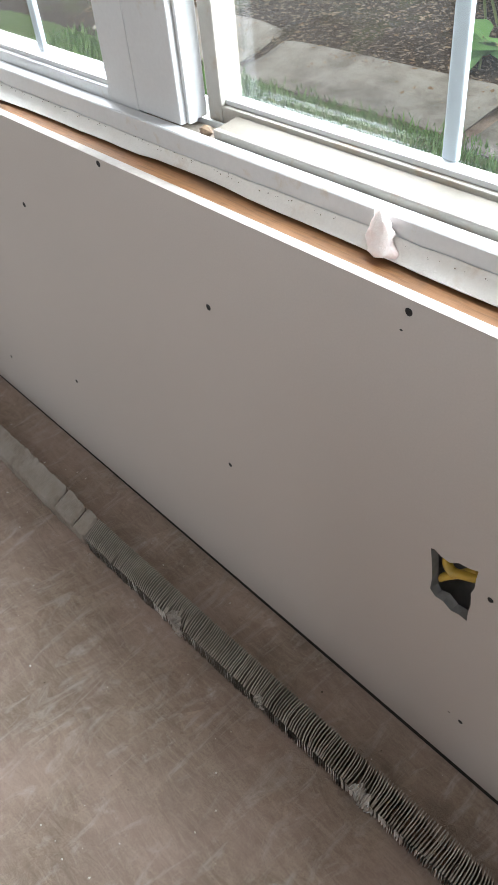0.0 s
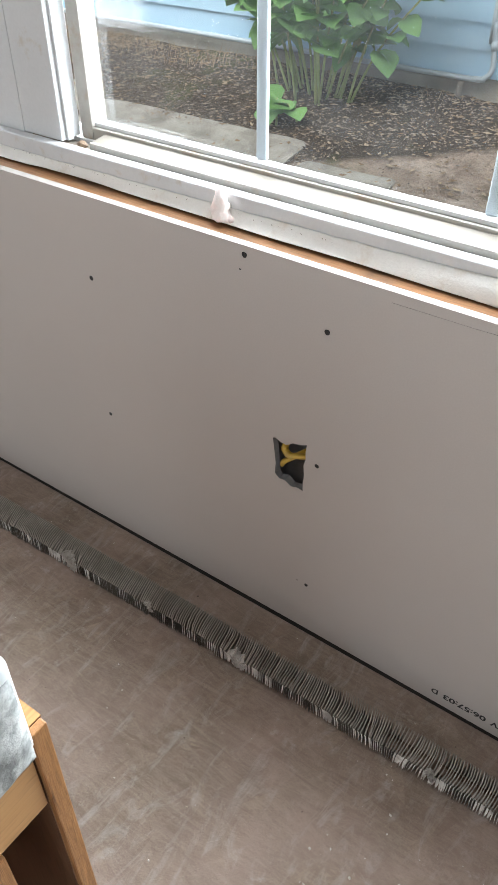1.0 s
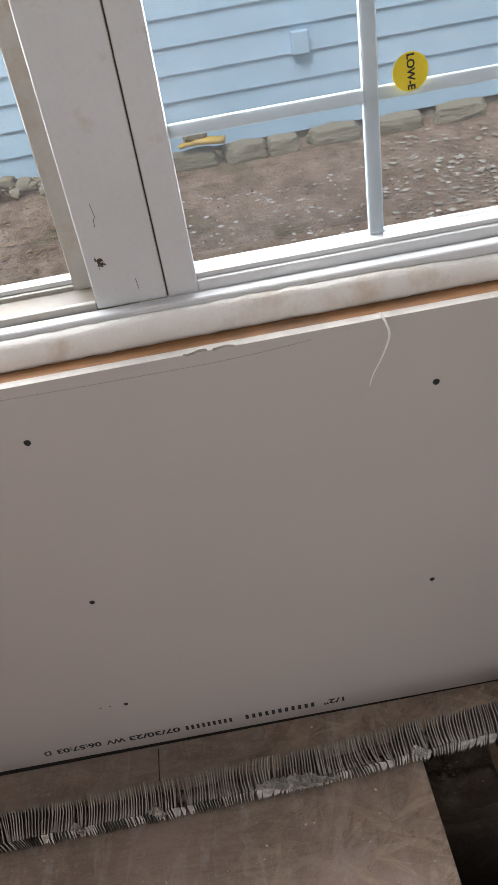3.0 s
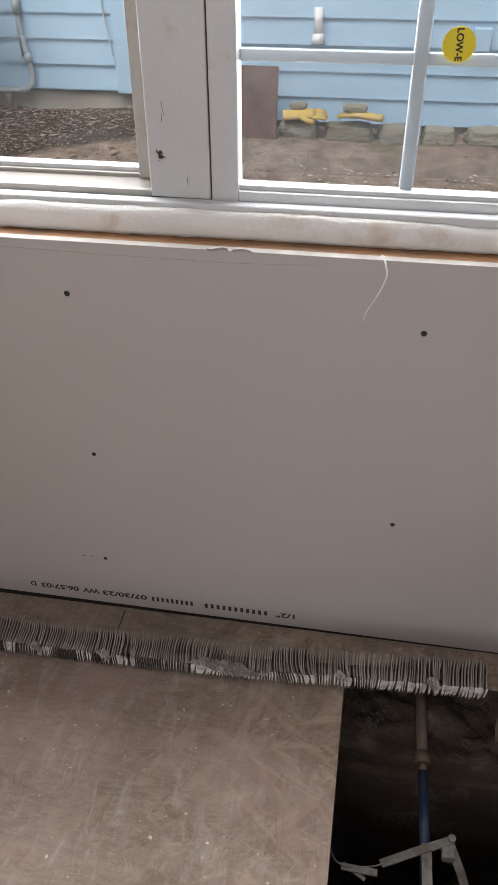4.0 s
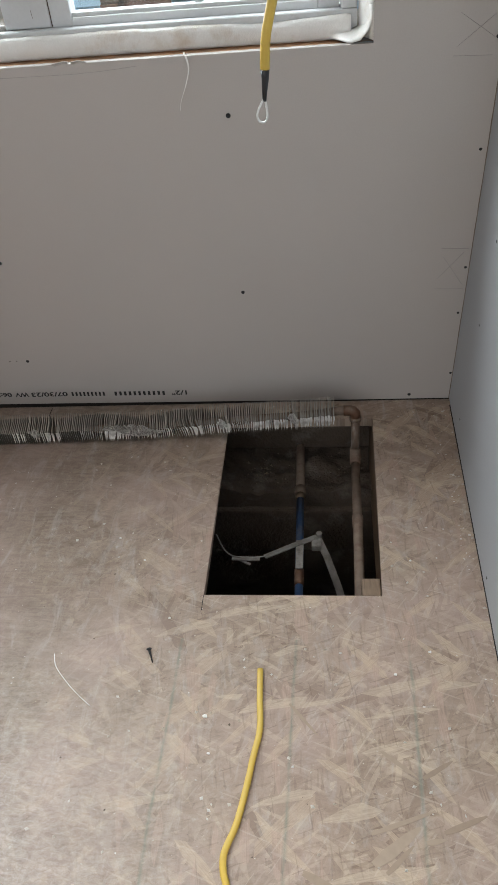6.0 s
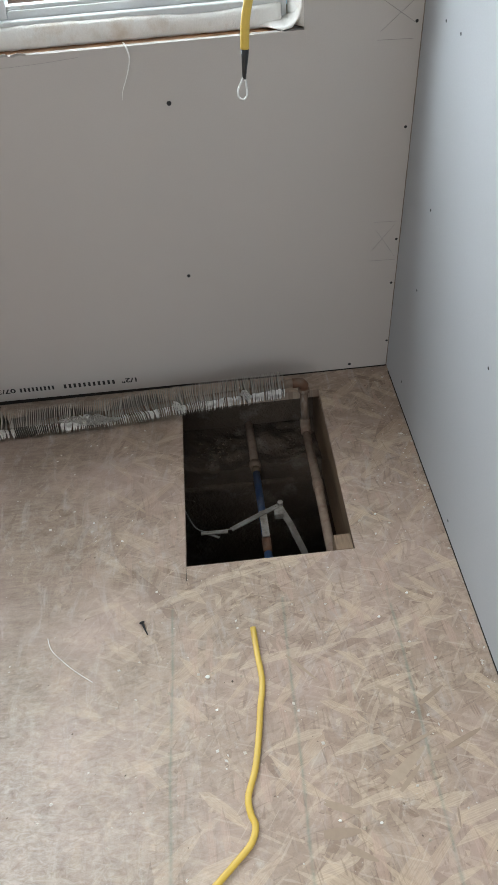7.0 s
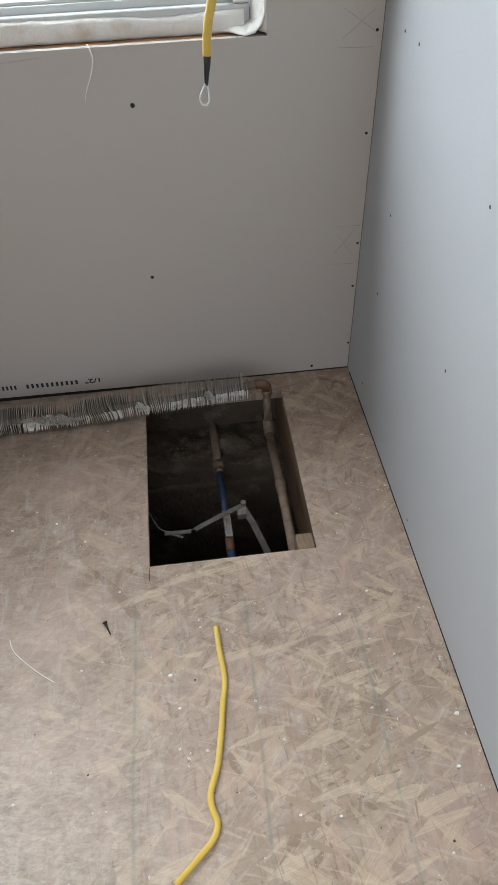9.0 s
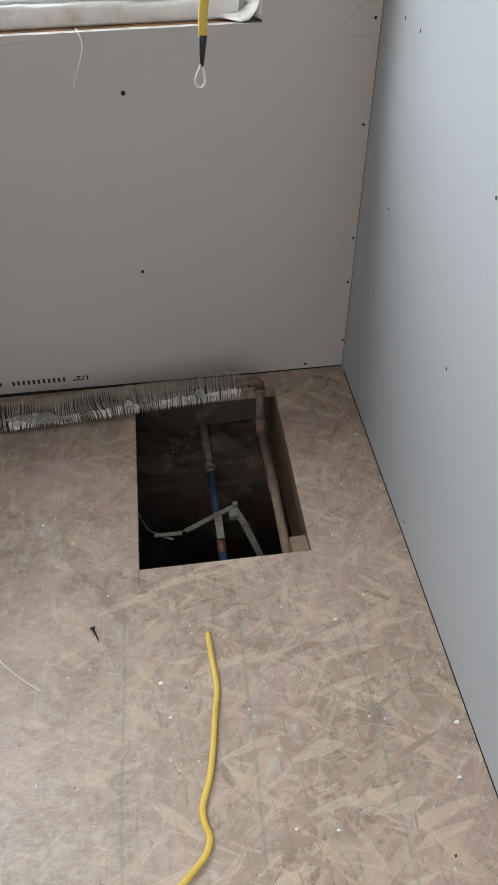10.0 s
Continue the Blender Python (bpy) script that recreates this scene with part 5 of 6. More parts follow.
# water pipe under the floor: dusty metal, then blue plastic
wp = thing("water_pipe", "water pipe, dusty metal joined to blue plastic, under the floor", "pipe", (-0.317, -0.2, -0.15))
part("metal_pipe", Shape().tube([(-0.32, 0.09, -0.145), (-0.3175, -0.128, -0.15)], 0.0095, 12).mesh("metal_pipe", M["copper_dusty"], True), wp)
part("coupling", Shape().tube([(-0.3178, -0.112, -0.15), (-0.3175, -0.132, -0.15)], 0.0128, 12).mesh("coupling", M["copper_dusty"], True), wp)
part("coupling", Shape().tube([(-0.3176, -0.13, -0.15), (-0.3174, -0.146, -0.15)], 0.0105, 12).mesh("coupling_end", M["brass"], True), wp)
part("plastic_pipe", Shape().tube([(-0.3174, -0.14, -0.15), (-0.316, -0.345, -0.15)], 0.0082, 12).mesh("plastic_pipe", M["blue_pipe"], True), wp)
part("fitting", Shape().tube([(-0.316, -0.338, -0.15), (-0.316, -0.352, -0.15), (-0.316, -0.354, -0.15), (-0.316, -0.366, -0.15), (-0.316, -0.368, -0.15), (-0.3158, -0.378, -0.15)], 0.0092, 12).mesh("fitting", M["copper"], True), wp)
part("plastic_pipe", Shape().tube([(-0.316, -0.374, -0.15), (-0.312, -0.9, -0.16)], 0.0082, 12).mesh("plastic_pipe_far", M["blue_pipe"], True), wp)


def strap(pts, w, t, name, parent):
    """A flat metal strip along a line."""
    pts = [Vector(p) for p in pts]
    v = []
    for i, p in enumerate(pts):
        d = (pts[min(i + 1, len(pts) - 1)] - pts[max(i - 1, 0)]).normalized()
        side = d.cross(Vector((0, 0.35, 1))).normalized()
        up = side.cross(d)
        v += [p + side * w + up * t, p - side * w + up * t, p - side * w - up * t, p + side * w - up * t]
    f = [(4 * i + k, 4 * i + (k + 1) % 4, 4 * i + 4 + (k + 1) % 4, 4 * i + 4 + k) for i in range(len(pts) - 1) for k in range(4)]
    f += [(3, 2, 1, 0), tuple(4 * (len(pts) - 1) + k for k in range(4))]
    return part(name, mesh_of(name, v, f, M["galv"]), parent)


hk = thing("pipe_hanger", "bent galvanised strap hanger round the pipes in the cut-out", "hanger", (-0.32, -0.28, -0.14))
strap([(-0.385, -0.312, -0.143), (-0.33, -0.286, -0.139), (-0.278, -0.262, -0.137)], 0.0072, 0.0012, "arm", hk)
strap([(-0.282, -0.262, -0.136), (-0.262, -0.3, -0.156), (-0.24, -0.35, -0.19), (-0.222, -0.4, -0.23), (-0.214, -0.46, -0.29)], 0.0075, 0.0012, "leg", hk)
strap([(-0.3155, -0.272, -0.1395), (-0.3155, -0.345, -0.138)], 0.0075, 0.0012, "tab", hk)
strap([(-0.446, -0.336, -0.118), (-0.392, -0.338, -0.118)], 0.0062, 0.0012, "plate", hk)
strap([(-0.443, -0.330, -0.121), (-0.41, -0.349, -0.121)], 0.003, 0.001, "plate", hk)
part("bolt", Shape().tube([(-0.277, -0.262, -0.142), (-0.277, -0.262, -0.128)], 0.0062, 6).mesh("bolt", M["galv"]), hk)
part("bracket", Shape().box(-0.292, -0.272, -0.29, -0.268, -0.152, -0.136, 0.002).mesh("bracket", M["galv"]), hk)
wr = smooth_line([(HX0 - 0.002, -0.335, -0.05), (-0.455, -0.34, -0.095), (-0.43, -0.335, -0.117), (-0.4, -0.325, -0.128), (-0.382, -0.313, -0.139)], 6)
part("wire", Shape().tube(wr, 0.0014, 6).mesh("wire", M["galv"], True), hk)

# ---- hanging cable with a pulling loop ----
hc = thing("hanging_cable", "yellow cable with black taped end and clear loop hanging down", "cable", (-0.31, -0.5, 0.77))
line = smooth_line([(-0.311, -0.5, 0.816), (-0.309, -0.5, 0.84), (-0.3045, -0.499, 0.86), (-0.295, -0.497, 0.889), (-0.2765, -0.494, 0.924), (-0.262, -0.49, 0.945), (-0.2, -0.47, 1.02),
                    (-0.12, -0.43, 1.16), (-0.06, -0.38, 1.45), (-0.04, -0.34, 1.9), (-0.03, -0.32, HC)], 8)
part("sheath", Shape().tube(line, 0.0049, 14).mesh("sheath", M["yellow"], True), hc)
part("tape", Shape().tube([(-0.3108, -0.5, 0.8185), (-0.3112, -0.5, 0.808), (-0.3125, -0.5, 0.797), (-0.3135, -0.5, 0.786)], 0.0047, 12, taper=0.42).mesh("tape", M["tape"], True), hc, "black tape")
lp = [(-0.3134, -0.5, 0.789), (-0.318, -0.502, 0.782), (-0.3215, -0.503, 0.774), (-0.3195, -0.503, 0.7675), (-0.3148, -0.502, 0.766), (-0.3115, -0.501, 0.770), (-0.3115, -0.5, 0.779), (-0.3128, -0.5, 0.789)]
part("loop", Shape().tube(smooth_line(lp, 5), 0.0011, 8).mesh("loop", M["loop"], True), hc, "clear plastic pulling loop")

# ---- cable offcut on the floor ----
fc = thing("cable_offcut", "flat yellow electrical cable offcut lying on the floor", "cable", (-0.38, -0.85, 0.0))
pts = [(-0.364, -0.656), (-0.362, -0.704), (-0.359, -0.754), (-0.366, -0.795), (-0.372, -0.835), (-0.382, -0.885), (-0.395, -0.922), (-0.394, -0.945), (-0.389, -0.962), (-0.397, -0.983), (-0.418, -1.003), (-0.448, -1.03)]
part("sheath", Shape().tube(smooth_line([(x, y, 0.0042) for x, y in pts], 6), 0.0046, 14, 0.62).mesh("sheath", M["yellow"], True), fc)
for k, (m_, dx) in enumerate((("tape", 0.003), ("paper", 0.0), ("copper", -0.003))):
    part("conductor", Shape().tube([(-0.446 + dx, -1.028 + dx, 0.0042), (-0.458 + dx, -1.04 + dx, 0.0042)], 0.0015, 8).mesh("conductor", M[m_], True), fc)

# loose screw, white thread and crumbs on the floor
sw = thing("loose_screw", "black drywall screw lying on the floor", "screw", (-0.538, -0.635, 0))
part("shank", Shape().tube([(-0.5425, -0.625, 0.004), (-0.534, -0.646, 0.0012)], 0.0021, 8, taper=0.35).mesh("shank", M["screw"], True), sw)
part("head", Shape().tube([(-0.543, -0.6235, 0.0045), (-0.5424, -0.6255, 0.0043)], 0.0045, 10, taper=0.5).mesh("head", M["screw"], True), sw)
th = smooth_line([(-0.696, -0.633, 0.0015), (-0.688, -0.655, 0.002), (-0.668, -0.678, 0.002), (-0.645, -0.70, 0.002), (-0.618, -0.721, 0.0012)], 6)
tagged(new("thread", Shape().tube(th, 0.0007, 6).mesh("thread", M["paper"], True)), "thin white strip of paper thread on the floor", "thread")


def crumbs(name, count, xs, ys, lo, hi, mat, label, flatness=0.6, power=2.5):
    s = Shape()
    for _ in range(count):
        x, y = RNG.uniform(*xs), RNG.uniform(*ys)
        if HX0 - 0.01 < x < HX1 + 0.01 and HY0 - 0.01 < y < HY1 + 0.01:
            continue
        r = lo + (hi - lo) * RNG.random() ** power
        a = RNG.uniform(0, 6.28)
        c, d = math.cos(a) * r, math.sin(a) * r
        e = RNG.uniform(0.4, 0.9)
        h = r * flatness
        s.add([(x - c, y - d, 0.0002), (x + d * e, y - c * e, 0.0002), (x + c, y + d, 0.0002), (x - d * e, y + c * e, 0.0002), (x + c * 0.3, y + d * 0.2, h), (x - c * 0.35, y - d * 0.2, h * 0.8)],
              [(0, 1, 5), (1, 4, 5), (1, 2, 4), (2, 3, 4), (3, 5, 4), (3, 0, 5)])
    return tagged(new(name, s.mesh(name, M[mat])), label, "debris", kind="stuff")


crumbs("plaster_crumbs", 900, (-1.1, -0.01), (-1.4, -0.01), 0.0006, 0.0038, "crumb", "pale plaster crumbs scattered over the floor")
crumbs("plaster_crumbs", 500, (-2.6, -1.0), (-1.4, -0.01), 0.0006, 0.0032, "crumb", "pale plaster crumbs scattered over the floor")
crumbs("dark_crumbs", 260, (-2.4, -0.01), (-1.4, -0.01), 0.0006, 0.0026, "mulch", "small dark crumbs on the floor")
crumbs("edge_crumbs", 160, (-0.03, -0.002), (-1.4, -0.01), 0.0008, 0.004, "crumb", "crumbs along the foot of the wall")
for x, y, r in ((-0.441, -0.734, 0.0032), (-0.16, -0.66, 0.0022), (-0.105, -0.62, 0.0022), (-0.43, -0.79, 0.002), (-0.0275, -0.855, 0.0036), (-0.05, -0.931, 0.0028), (-0.278, -0.966, 0.002), (-0.225, -0.975, 0.0022), (-0.119, -0.44, 0.002), (-0.636, -0.388, 0.002)):
    v = [(x + r * math.cos(k * 1.05) * (1 + 0.3 * (k % 2)), y + r * math.sin(k * 1.05) * 0.8, 0.0002 + (r * 0.9 if k > 5 else 0)) for k in range(12)]
    f = [tuple(range(6)), tuple(reversed(range(6, 12)))] + [(k, 6 + k, 6 + (k + 1) % 6, (k + 1) % 6) for k in range(6)]
    tagged(new("plaster_chip", mesh_of("plaster_chip", v, f, M["paper"])), "white chip of plaster on the floor", "debris", "plaster chips")

# ---- cabinet with a tub of joint compound ----
cab = thing("cabinet", "open wooden cabinet with oak edges and dark inside", "cabinet", (-1.3, -0.85, 0.0))
CX, CY, CT = -1.106, -0.616, 0.738
part("side_panel", Shape().box(-1.56, CX - 0.002, CY - 0.0125, CY, 0.0, CT, 0.0008).mesh("side_panel", M["cabinet_in"]), cab)
part("edge_strip", Shape().box(CX - 0.0018, CX + 0.004, CY - 0.0125, CY - 0.001, 0.0, CT + 0.001, 0.001).mesh("edge_strip", M["oak"]), cab, "oak front edge")
part("side_panel", Shape().box(-1.56, CX - 0.002, -1.115, -1.1, 0.0, CT, 0.0008).mesh("side_panel", M["cabinet_in"]), cab)
part("back_panel", Shape().box(-1.57, -1.561, -1.115, CY, 0.0, CT).mesh("back_panel", M["cabinet_in"]), cab)
part("top_rail", Shape().box(CX - 0.02, CX, -1.098, CY - 0.0138, CT - 0.078, CT, 0.001).mesh("top_rail", M["birch"]), cab, "pale wooden top rail")
part("top_panel", Shape().box(-1.56, CX - 0.021, -1.098, CY - 0.0128, CT - 0.018, CT - 0.001, 0.001).mesh("top_panel", M["birch"]), cab)
part("top_edge", Shape().box(-1.56, CX - 0.0022, CY - 0.0125, CY, CT + 0.0002, CT + 0.0012).mesh("top_edge", M["birch"]), cab)
part("bottom_panel", Shape().box(-1.56, CX - 0.003, -1.098, CY - 0.0128, 0.06, 0.078).mesh("bottom_panel", M["cabinet_in"]), cab)
part("drawer_front", Shape().box(CX - 0.03, CX - 0.004, -1.09, -0.664, 0.59, 0.645, 0.0015).mesh("drawer_front", M["oak"]), cab)
part("drawer_box", Shape().box(-1.5, CX - 0.008, -1.085, -0.67, 0.5, 0.575, 0.002).mesh("drawer_box", M["birch"]), cab)
part("shelf", Shape().box(-1.55, CX - 0.05, -1.098, CY - 0.0135, 0.32, 0.336, 0.001).mesh("shelf", M["cabinet_in"]), cab)

tub = thing("compound_tub", "white plastic tub smeared with grey joint compound", "tub", (-1.2, -0.8, CT))
TX0, TX1, TY0, TY1, TZ0, TZ1 = -1.346, -1.093, -1.004, -0.63, CT + 0.0015, CT + 0.084
bm = bmesh.new()
bmesh.ops.create_cube(bm, size=1.0)
for q in bm.verts:
    q.co = Vector(((TX0 + TX1) / 2 + q.co.x * (TX1 - TX0), (TY0 + TY1) / 2 + q.co.y * (TY1 - TY0), (TZ0 + TZ1) / 2 + q.co.z * (TZ1 - TZ0)))
bmesh.ops.bevel(bm, geom=bm.edges[:], offset=0.008, segments=4, affect="EDGES", profile=0.6)
me = bpy.data.meshes.new("tub_body")
bm.to_mesh(me)
bm.free()
me.materials.append(M["tub"])
for p in me.polygons:
    p.use_smooth = True
part("tub_body", me, tub)
# compound on the front face, with a ragged lip that hangs over the rail
s = Shape()
ny, nz = 60, 22
v = []
for j in range(nz):
    for i in range(ny):
        y = TY0 + 0.01 + (TY1 - TY0 - 0.014) * i / (ny - 1)
        hang = 0.005 * max(0.0, min(1.0, (-0.642 - y) / 0.01)) * (0.75 + 0.5 * noise.noise((y * 60, 0, 0)))
        zb = TZ0 - 0.002 - hang + 0.004 * noise.noise((y * 160, 3, 0))
        z = zb + (TZ1 - 0.012 - zb) * j / (nz - 1)
        bulge = 0.004 * noise.noise((y * 55, z * 55, 7)) + 0.002 * noise.noise((y * 170, z * 170, 2))
        edge = min(1, j / 2, (nz - 1 - j) / 2, i / 2, (ny - 1 - i) / 2)
        v.append((TX1 + 0.0008 + edge * (0.0028 + bulge * 0.6), y, z))
s.add(v, [(j * ny + i, j * ny + i + 1, (j + 1) * ny + i + 1, (j + 1) * ny + i) for j in range(nz - 1) for i in range(ny - 1)])
cm = part("compound", s.mesh("compound", M["mud"], True), tub, "grey mottled dried compound")
sol = cm.modifiers.new("thick", "SOLIDIFY")
sol.thickness = 0.0015

# ---- outdoors ----


def ground_z(x, y):
    """Height of the ground: a bed that rises to the neighbour's wall."""
    t = max(0.0, min(1.0, (y - 1.75) / 0.9))
    e = max(0.0, min(1.0, (x + 1.5) / 0.8))
    rise = 0.17 - 0.05 * e
    return 0.0 + rise * t * t * (3 - 2 * t) + 0.016 * noise.noise((x * 2.3, y * 2.3, 0)) + 0.006 * noise.noise((x * 9, y * 9, 1))


def steps(a, b, n):
    return [a + (b - a) * i / n for i in range(n)]


gx = [-200, -60, -20, -9] + steps(-6, XW - 0.1, 30) + steps(XW - 0.1, 0.16, 70) + steps(0.16, 2.5, 40) + [2.5, 5, 20, 60, 200]
gy = [-200, -60, -20, -8] + steps(-5, YS - 0.1, 4) + [YS - 0.1, -1.5] + steps(0.156, 3.2, 60) + [3.2, 5, 9, 20, 60, 200]
skip = {(i, j) for i in range(len(gx) - 1) for j in range(len(gy) - 1) if gx[i] >= XW - 0.101 and gx[i + 1] <= 0.161 and gy[j] >= YS - 0.101 and gy[j + 1] <= 0.157}


def ground_at(x, y, i, j):
    return (x, y, ground_z(x, y) if -8 < x < 4 and -1 < y < 4 else 0.0)


v, f = grid_sheet(gx, gy, skip, ground_at)
tagged(new("ground", mesh_of("ground", v, f, M["ground"], True)), "dark garden soil and pale trodden earth", "ground", kind="structure")
tagged(new("foundation_outer", Shape().box(XW - 0.1, 0.16, 0.12, 0.16, -0.6, -0.26).mesh("foundation_outer", M["block"])), "foundation of the house", "foundation", kind="structure")

# neighbour's house
SY, SZ, EXP = 2.7, 0.255, 0.102
house = thing("house", "neighbouring house with pale blue lap siding on a concrete foundation", "house", (-1.6, SY, 0.0))
part("wall", Shape().box(-9, 6, SY + 0.012, SY + 0.2, 0.2, 3.2).mesh("wall", M["siding"]), house)
part("roof", Shape().prism([(SY - 0.35, 3.15), (SY + 2.5, 4.6), (SY + 2.5, 4.75), (SY - 0.35, 3.3)], -9.3, 6.3).mesh("roof", M["concrete"]), house)
v = []
n = 120
for i in range(n):
    x = -9 + 15 * i / (n - 1)
    q = 0.008 * noise.noise((x * 6, 0, 0))
    v += [(x, SY + 0.006 + q, -0.2), (x, SY + 0.004 + q, SZ - 0.012), (x, SY + 0.03, SZ - 0.006)]
part("foundation", mesh_of("foundation", v, [(3 * i + k, 3 * i + 3 + k, 3 * i + 4 + k, 3 * i + 1 + k) for i in range(n - 1) for k in range(2)], M["concrete"], True), house)
BOARDS = []
for seg in ((-9.0, -1.668), (-1.60, 6.0)):
    prof = [(SY - 0.014, 0.0), (SY + 0.006, 0.0), (SY + 0.006, EXP + 0.012), (SY - 0.0015, EXP + 0.012), (SY - 0.013, 0.006)]
    BOARDS.append(Shape().prism(prof, *seg).mesh("siding_board", M["siding"]))
for row in range(28):
    for k, me in enumerate(BOARDS):
        low = -1 if k == 1 else 0
        o = part("siding_board", me, house)
        o.location = (0, 0, SZ + (row + low) * EXP)
part("corner_board", Shape().box(-1.667, -1.601, SY - 0.03, SY + 0.005, SZ - 0.01, 3.1, 0.004).mesh("corner_board", M["siding"]), house)

cd = thing("conduit", "thin painted conduit with an elbow on the blue siding", "conduit", (-2.07, SY - 0.03, 0.25))
run = smooth_line([(-2.085, SY - 0.03, 3.0), (-2.085, SY - 0.03, 0.6), (-2.078, SY - 0.03, 0.47), (-2.06, SY - 0.03, 0.33), (-2.062, SY - 0.032, 0.285), (-2.085, SY - 0.035, 0.258), (-2.13, SY - 0.035, 0.25), (-2.5, SY - 0.035, 0.248), (-6, SY - 0.035, 0.262)], 6)
part("tube", Shape().tube(run, 0.0115, 10).mesh("tube", M["conduit"], True), cd)
part("coupling", Shape().tube([(-2.085, SY - 0.03, 0.64), (-2.084, SY - 0.03, 0.56)], 0.019, 10).mesh("coupling", M["conduit"], True), cd)
part("coupling", Shape().tube([(-2.068, SY - 0.03, 0.40), (-2.064, SY - 0.03, 0.365)], 0.0155, 10).mesh("coupling_low", M["conduit"], True), cd)
wire = smooth_line([(-1.70, SY - 0.02, 2.5), (-1.70, SY - 0.02, 0.8), (-1.705, SY - 0.022, 0.62), (-1.69, SY - 0.022, 0.5), (-1.67, SY - 0.034, 0.4)], 6)
tagged(new("wall_cable", Shape().tube(wire, 0.004, 8).mesh("wall_cable", M["conduit"], True)), "thin loose cable beside the corner board", "cable")
tagged(new("vent_pipe", Shape().tube([(-2.18, SY - 0.05, 0.12), (-2.18, SY - 0.05, 0.215), (-2.18, SY - 0.05, 0.217), (-2.18, SY - 0.05, 0.235)], 0.014, 10).mesh("vent_pipe", M["concrete"], True)), "short grey stub pipe at the foundation", "pipe")

sp = thing("spout", "white plastic spout on the blue siding", "spout", (-0.776, SY, 0.47))
part("pipe", Shape().tube([(-0.78, SY - 0.03, 0.6), (-0.778, SY - 0.035, 0.5)], 0.019, 12).mesh("pipe", M["white_plastic"], True), sp)
part("mouth", Shape().tube([(-0.778, SY - 0.034, 0.505), (-0.776, SY - 0.04, 0.468)], 0.022, 12, taper=1.35).mesh("mouth", M["white_plastic"], True), sp)
bx = thing("outlet_cover", "pale blue outlet cover on the siding", "cover", (-0.115, SY, 0.45))
part("cover", Shape().box(-0.15, -0.08, SY - 0.05, SY - 0.012, 0.452, 0.54, 0.006).mesh("cover", M["siding"]), bx)

# stepping slabs


def slab(x0, x1, y0, y1, label, seed, lift=0.004):
    n = 26
    cx, cy = (x0 + x1) / 2, (y0 + y1) / 2
    ring = []
    for k in range(n):
        a = 2 * math.pi * k / n
        c, d = math.cos(a), math.sin(a)
        p = 0.2
        x = cx + (x1 - x0) / 2 * math.copysign(abs(c) ** p, c)
        y = cy + (y1 - y0) / 2 * math.copysign(abs(d) ** p, d)
        q = 1 + 0.05 * noise.noise((x * 5, y * 5, seed)) + 0.03 * noise.noise((x * 19, y * 19, seed))
        ring.append((cx + (x - cx) * q, cy + (y - cy) * q))
    top = [(x, y, ground_z(x, y) + lift) for x, y in ring]
    ins = [(cx + (x - cx) * 0.95, cy + (y - cy) * 0.93, ground_z(cx + (x - cx) * 0.95, cy + (y - cy) * 0.93) + lift + 0.006) for x, y in ring]
    mid = [(cx + (x - cx) * 0.5, cy + (y - cy) * 0.5, ground_z(cx + (x - cx) * 0.5, cy + (y - cy) * 0.5) + lift + 0.008) for x, y in ring]
    bot = [(x, y, ground_z(x, y) - 0.04) for x, y in ring]
    v = bot + top + ins + mid + [(cx, cy, ground_z(cx, cy) + lift + 0.008)]
    f = []
    for lay in range(3):
        f += [(lay * n + k, lay * n + (k + 1) % n, (lay + 1) * n + (k + 1) % n, (lay + 1) * n + k) for k in range(n)]
    f += [(3 * n + k, 3 * n + (k + 1) % n, 4 * n) for k in range(n)]
    return tagged(new("stepping_slab", mesh_of("stepping_slab", v, f, M["slab"], False)), label, "paving slab", "stepping slabs")


slab(-3.75, -2.58, 1.74, 2.09, "long worn concrete slab set in the bed", 1)
slab(-4.9, -3.8, 1.78, 2.15, "worn concrete slab beside the grass", 2)
slab(-2.53, -2.1, 1.66, 1.96, "broken concrete slab with dirt on it", 3)


def scatter(name, count, xs, ys, lo, hi, mat, label, lift=0.0, slim=0.3, curl=0.4, bed=False):
    s = Shape()
    for _ in range(count):
        x, y = RNG.uniform(*xs), RNG.uniform(*ys)
        if bed and y < 2.1 + (x + 2.3) * 0.45 + 0.1 * noise.noise((x * 5, y * 5, 2)):
            continue
        z = ground_z(x, y) + lift
        r = RNG.uniform(lo, hi)
        a = RNG.uniform(0, 6.28)
        c, d = math.cos(a) * r, math.sin(a) * r
        e = slim * RNG.uniform(0.6, 1.5)
        h = r * curl * RNG.random()
        s.add([(x - c, y - d, z + h), (x + d * e, y - c * e, z + 0.002), (x + c, y + d, z + h * 0.6), (x - d * e, y + c * e, z + 0.002), (x, y, z + 0.004 + r * 0.12)],
              [(0, 1, 4), (1, 2, 4), (2, 3, 4), (3, 0, 4)])
    return tagged(new(name, s.mesh(name, M[mat])), label, "ground cover", kind="stuff")


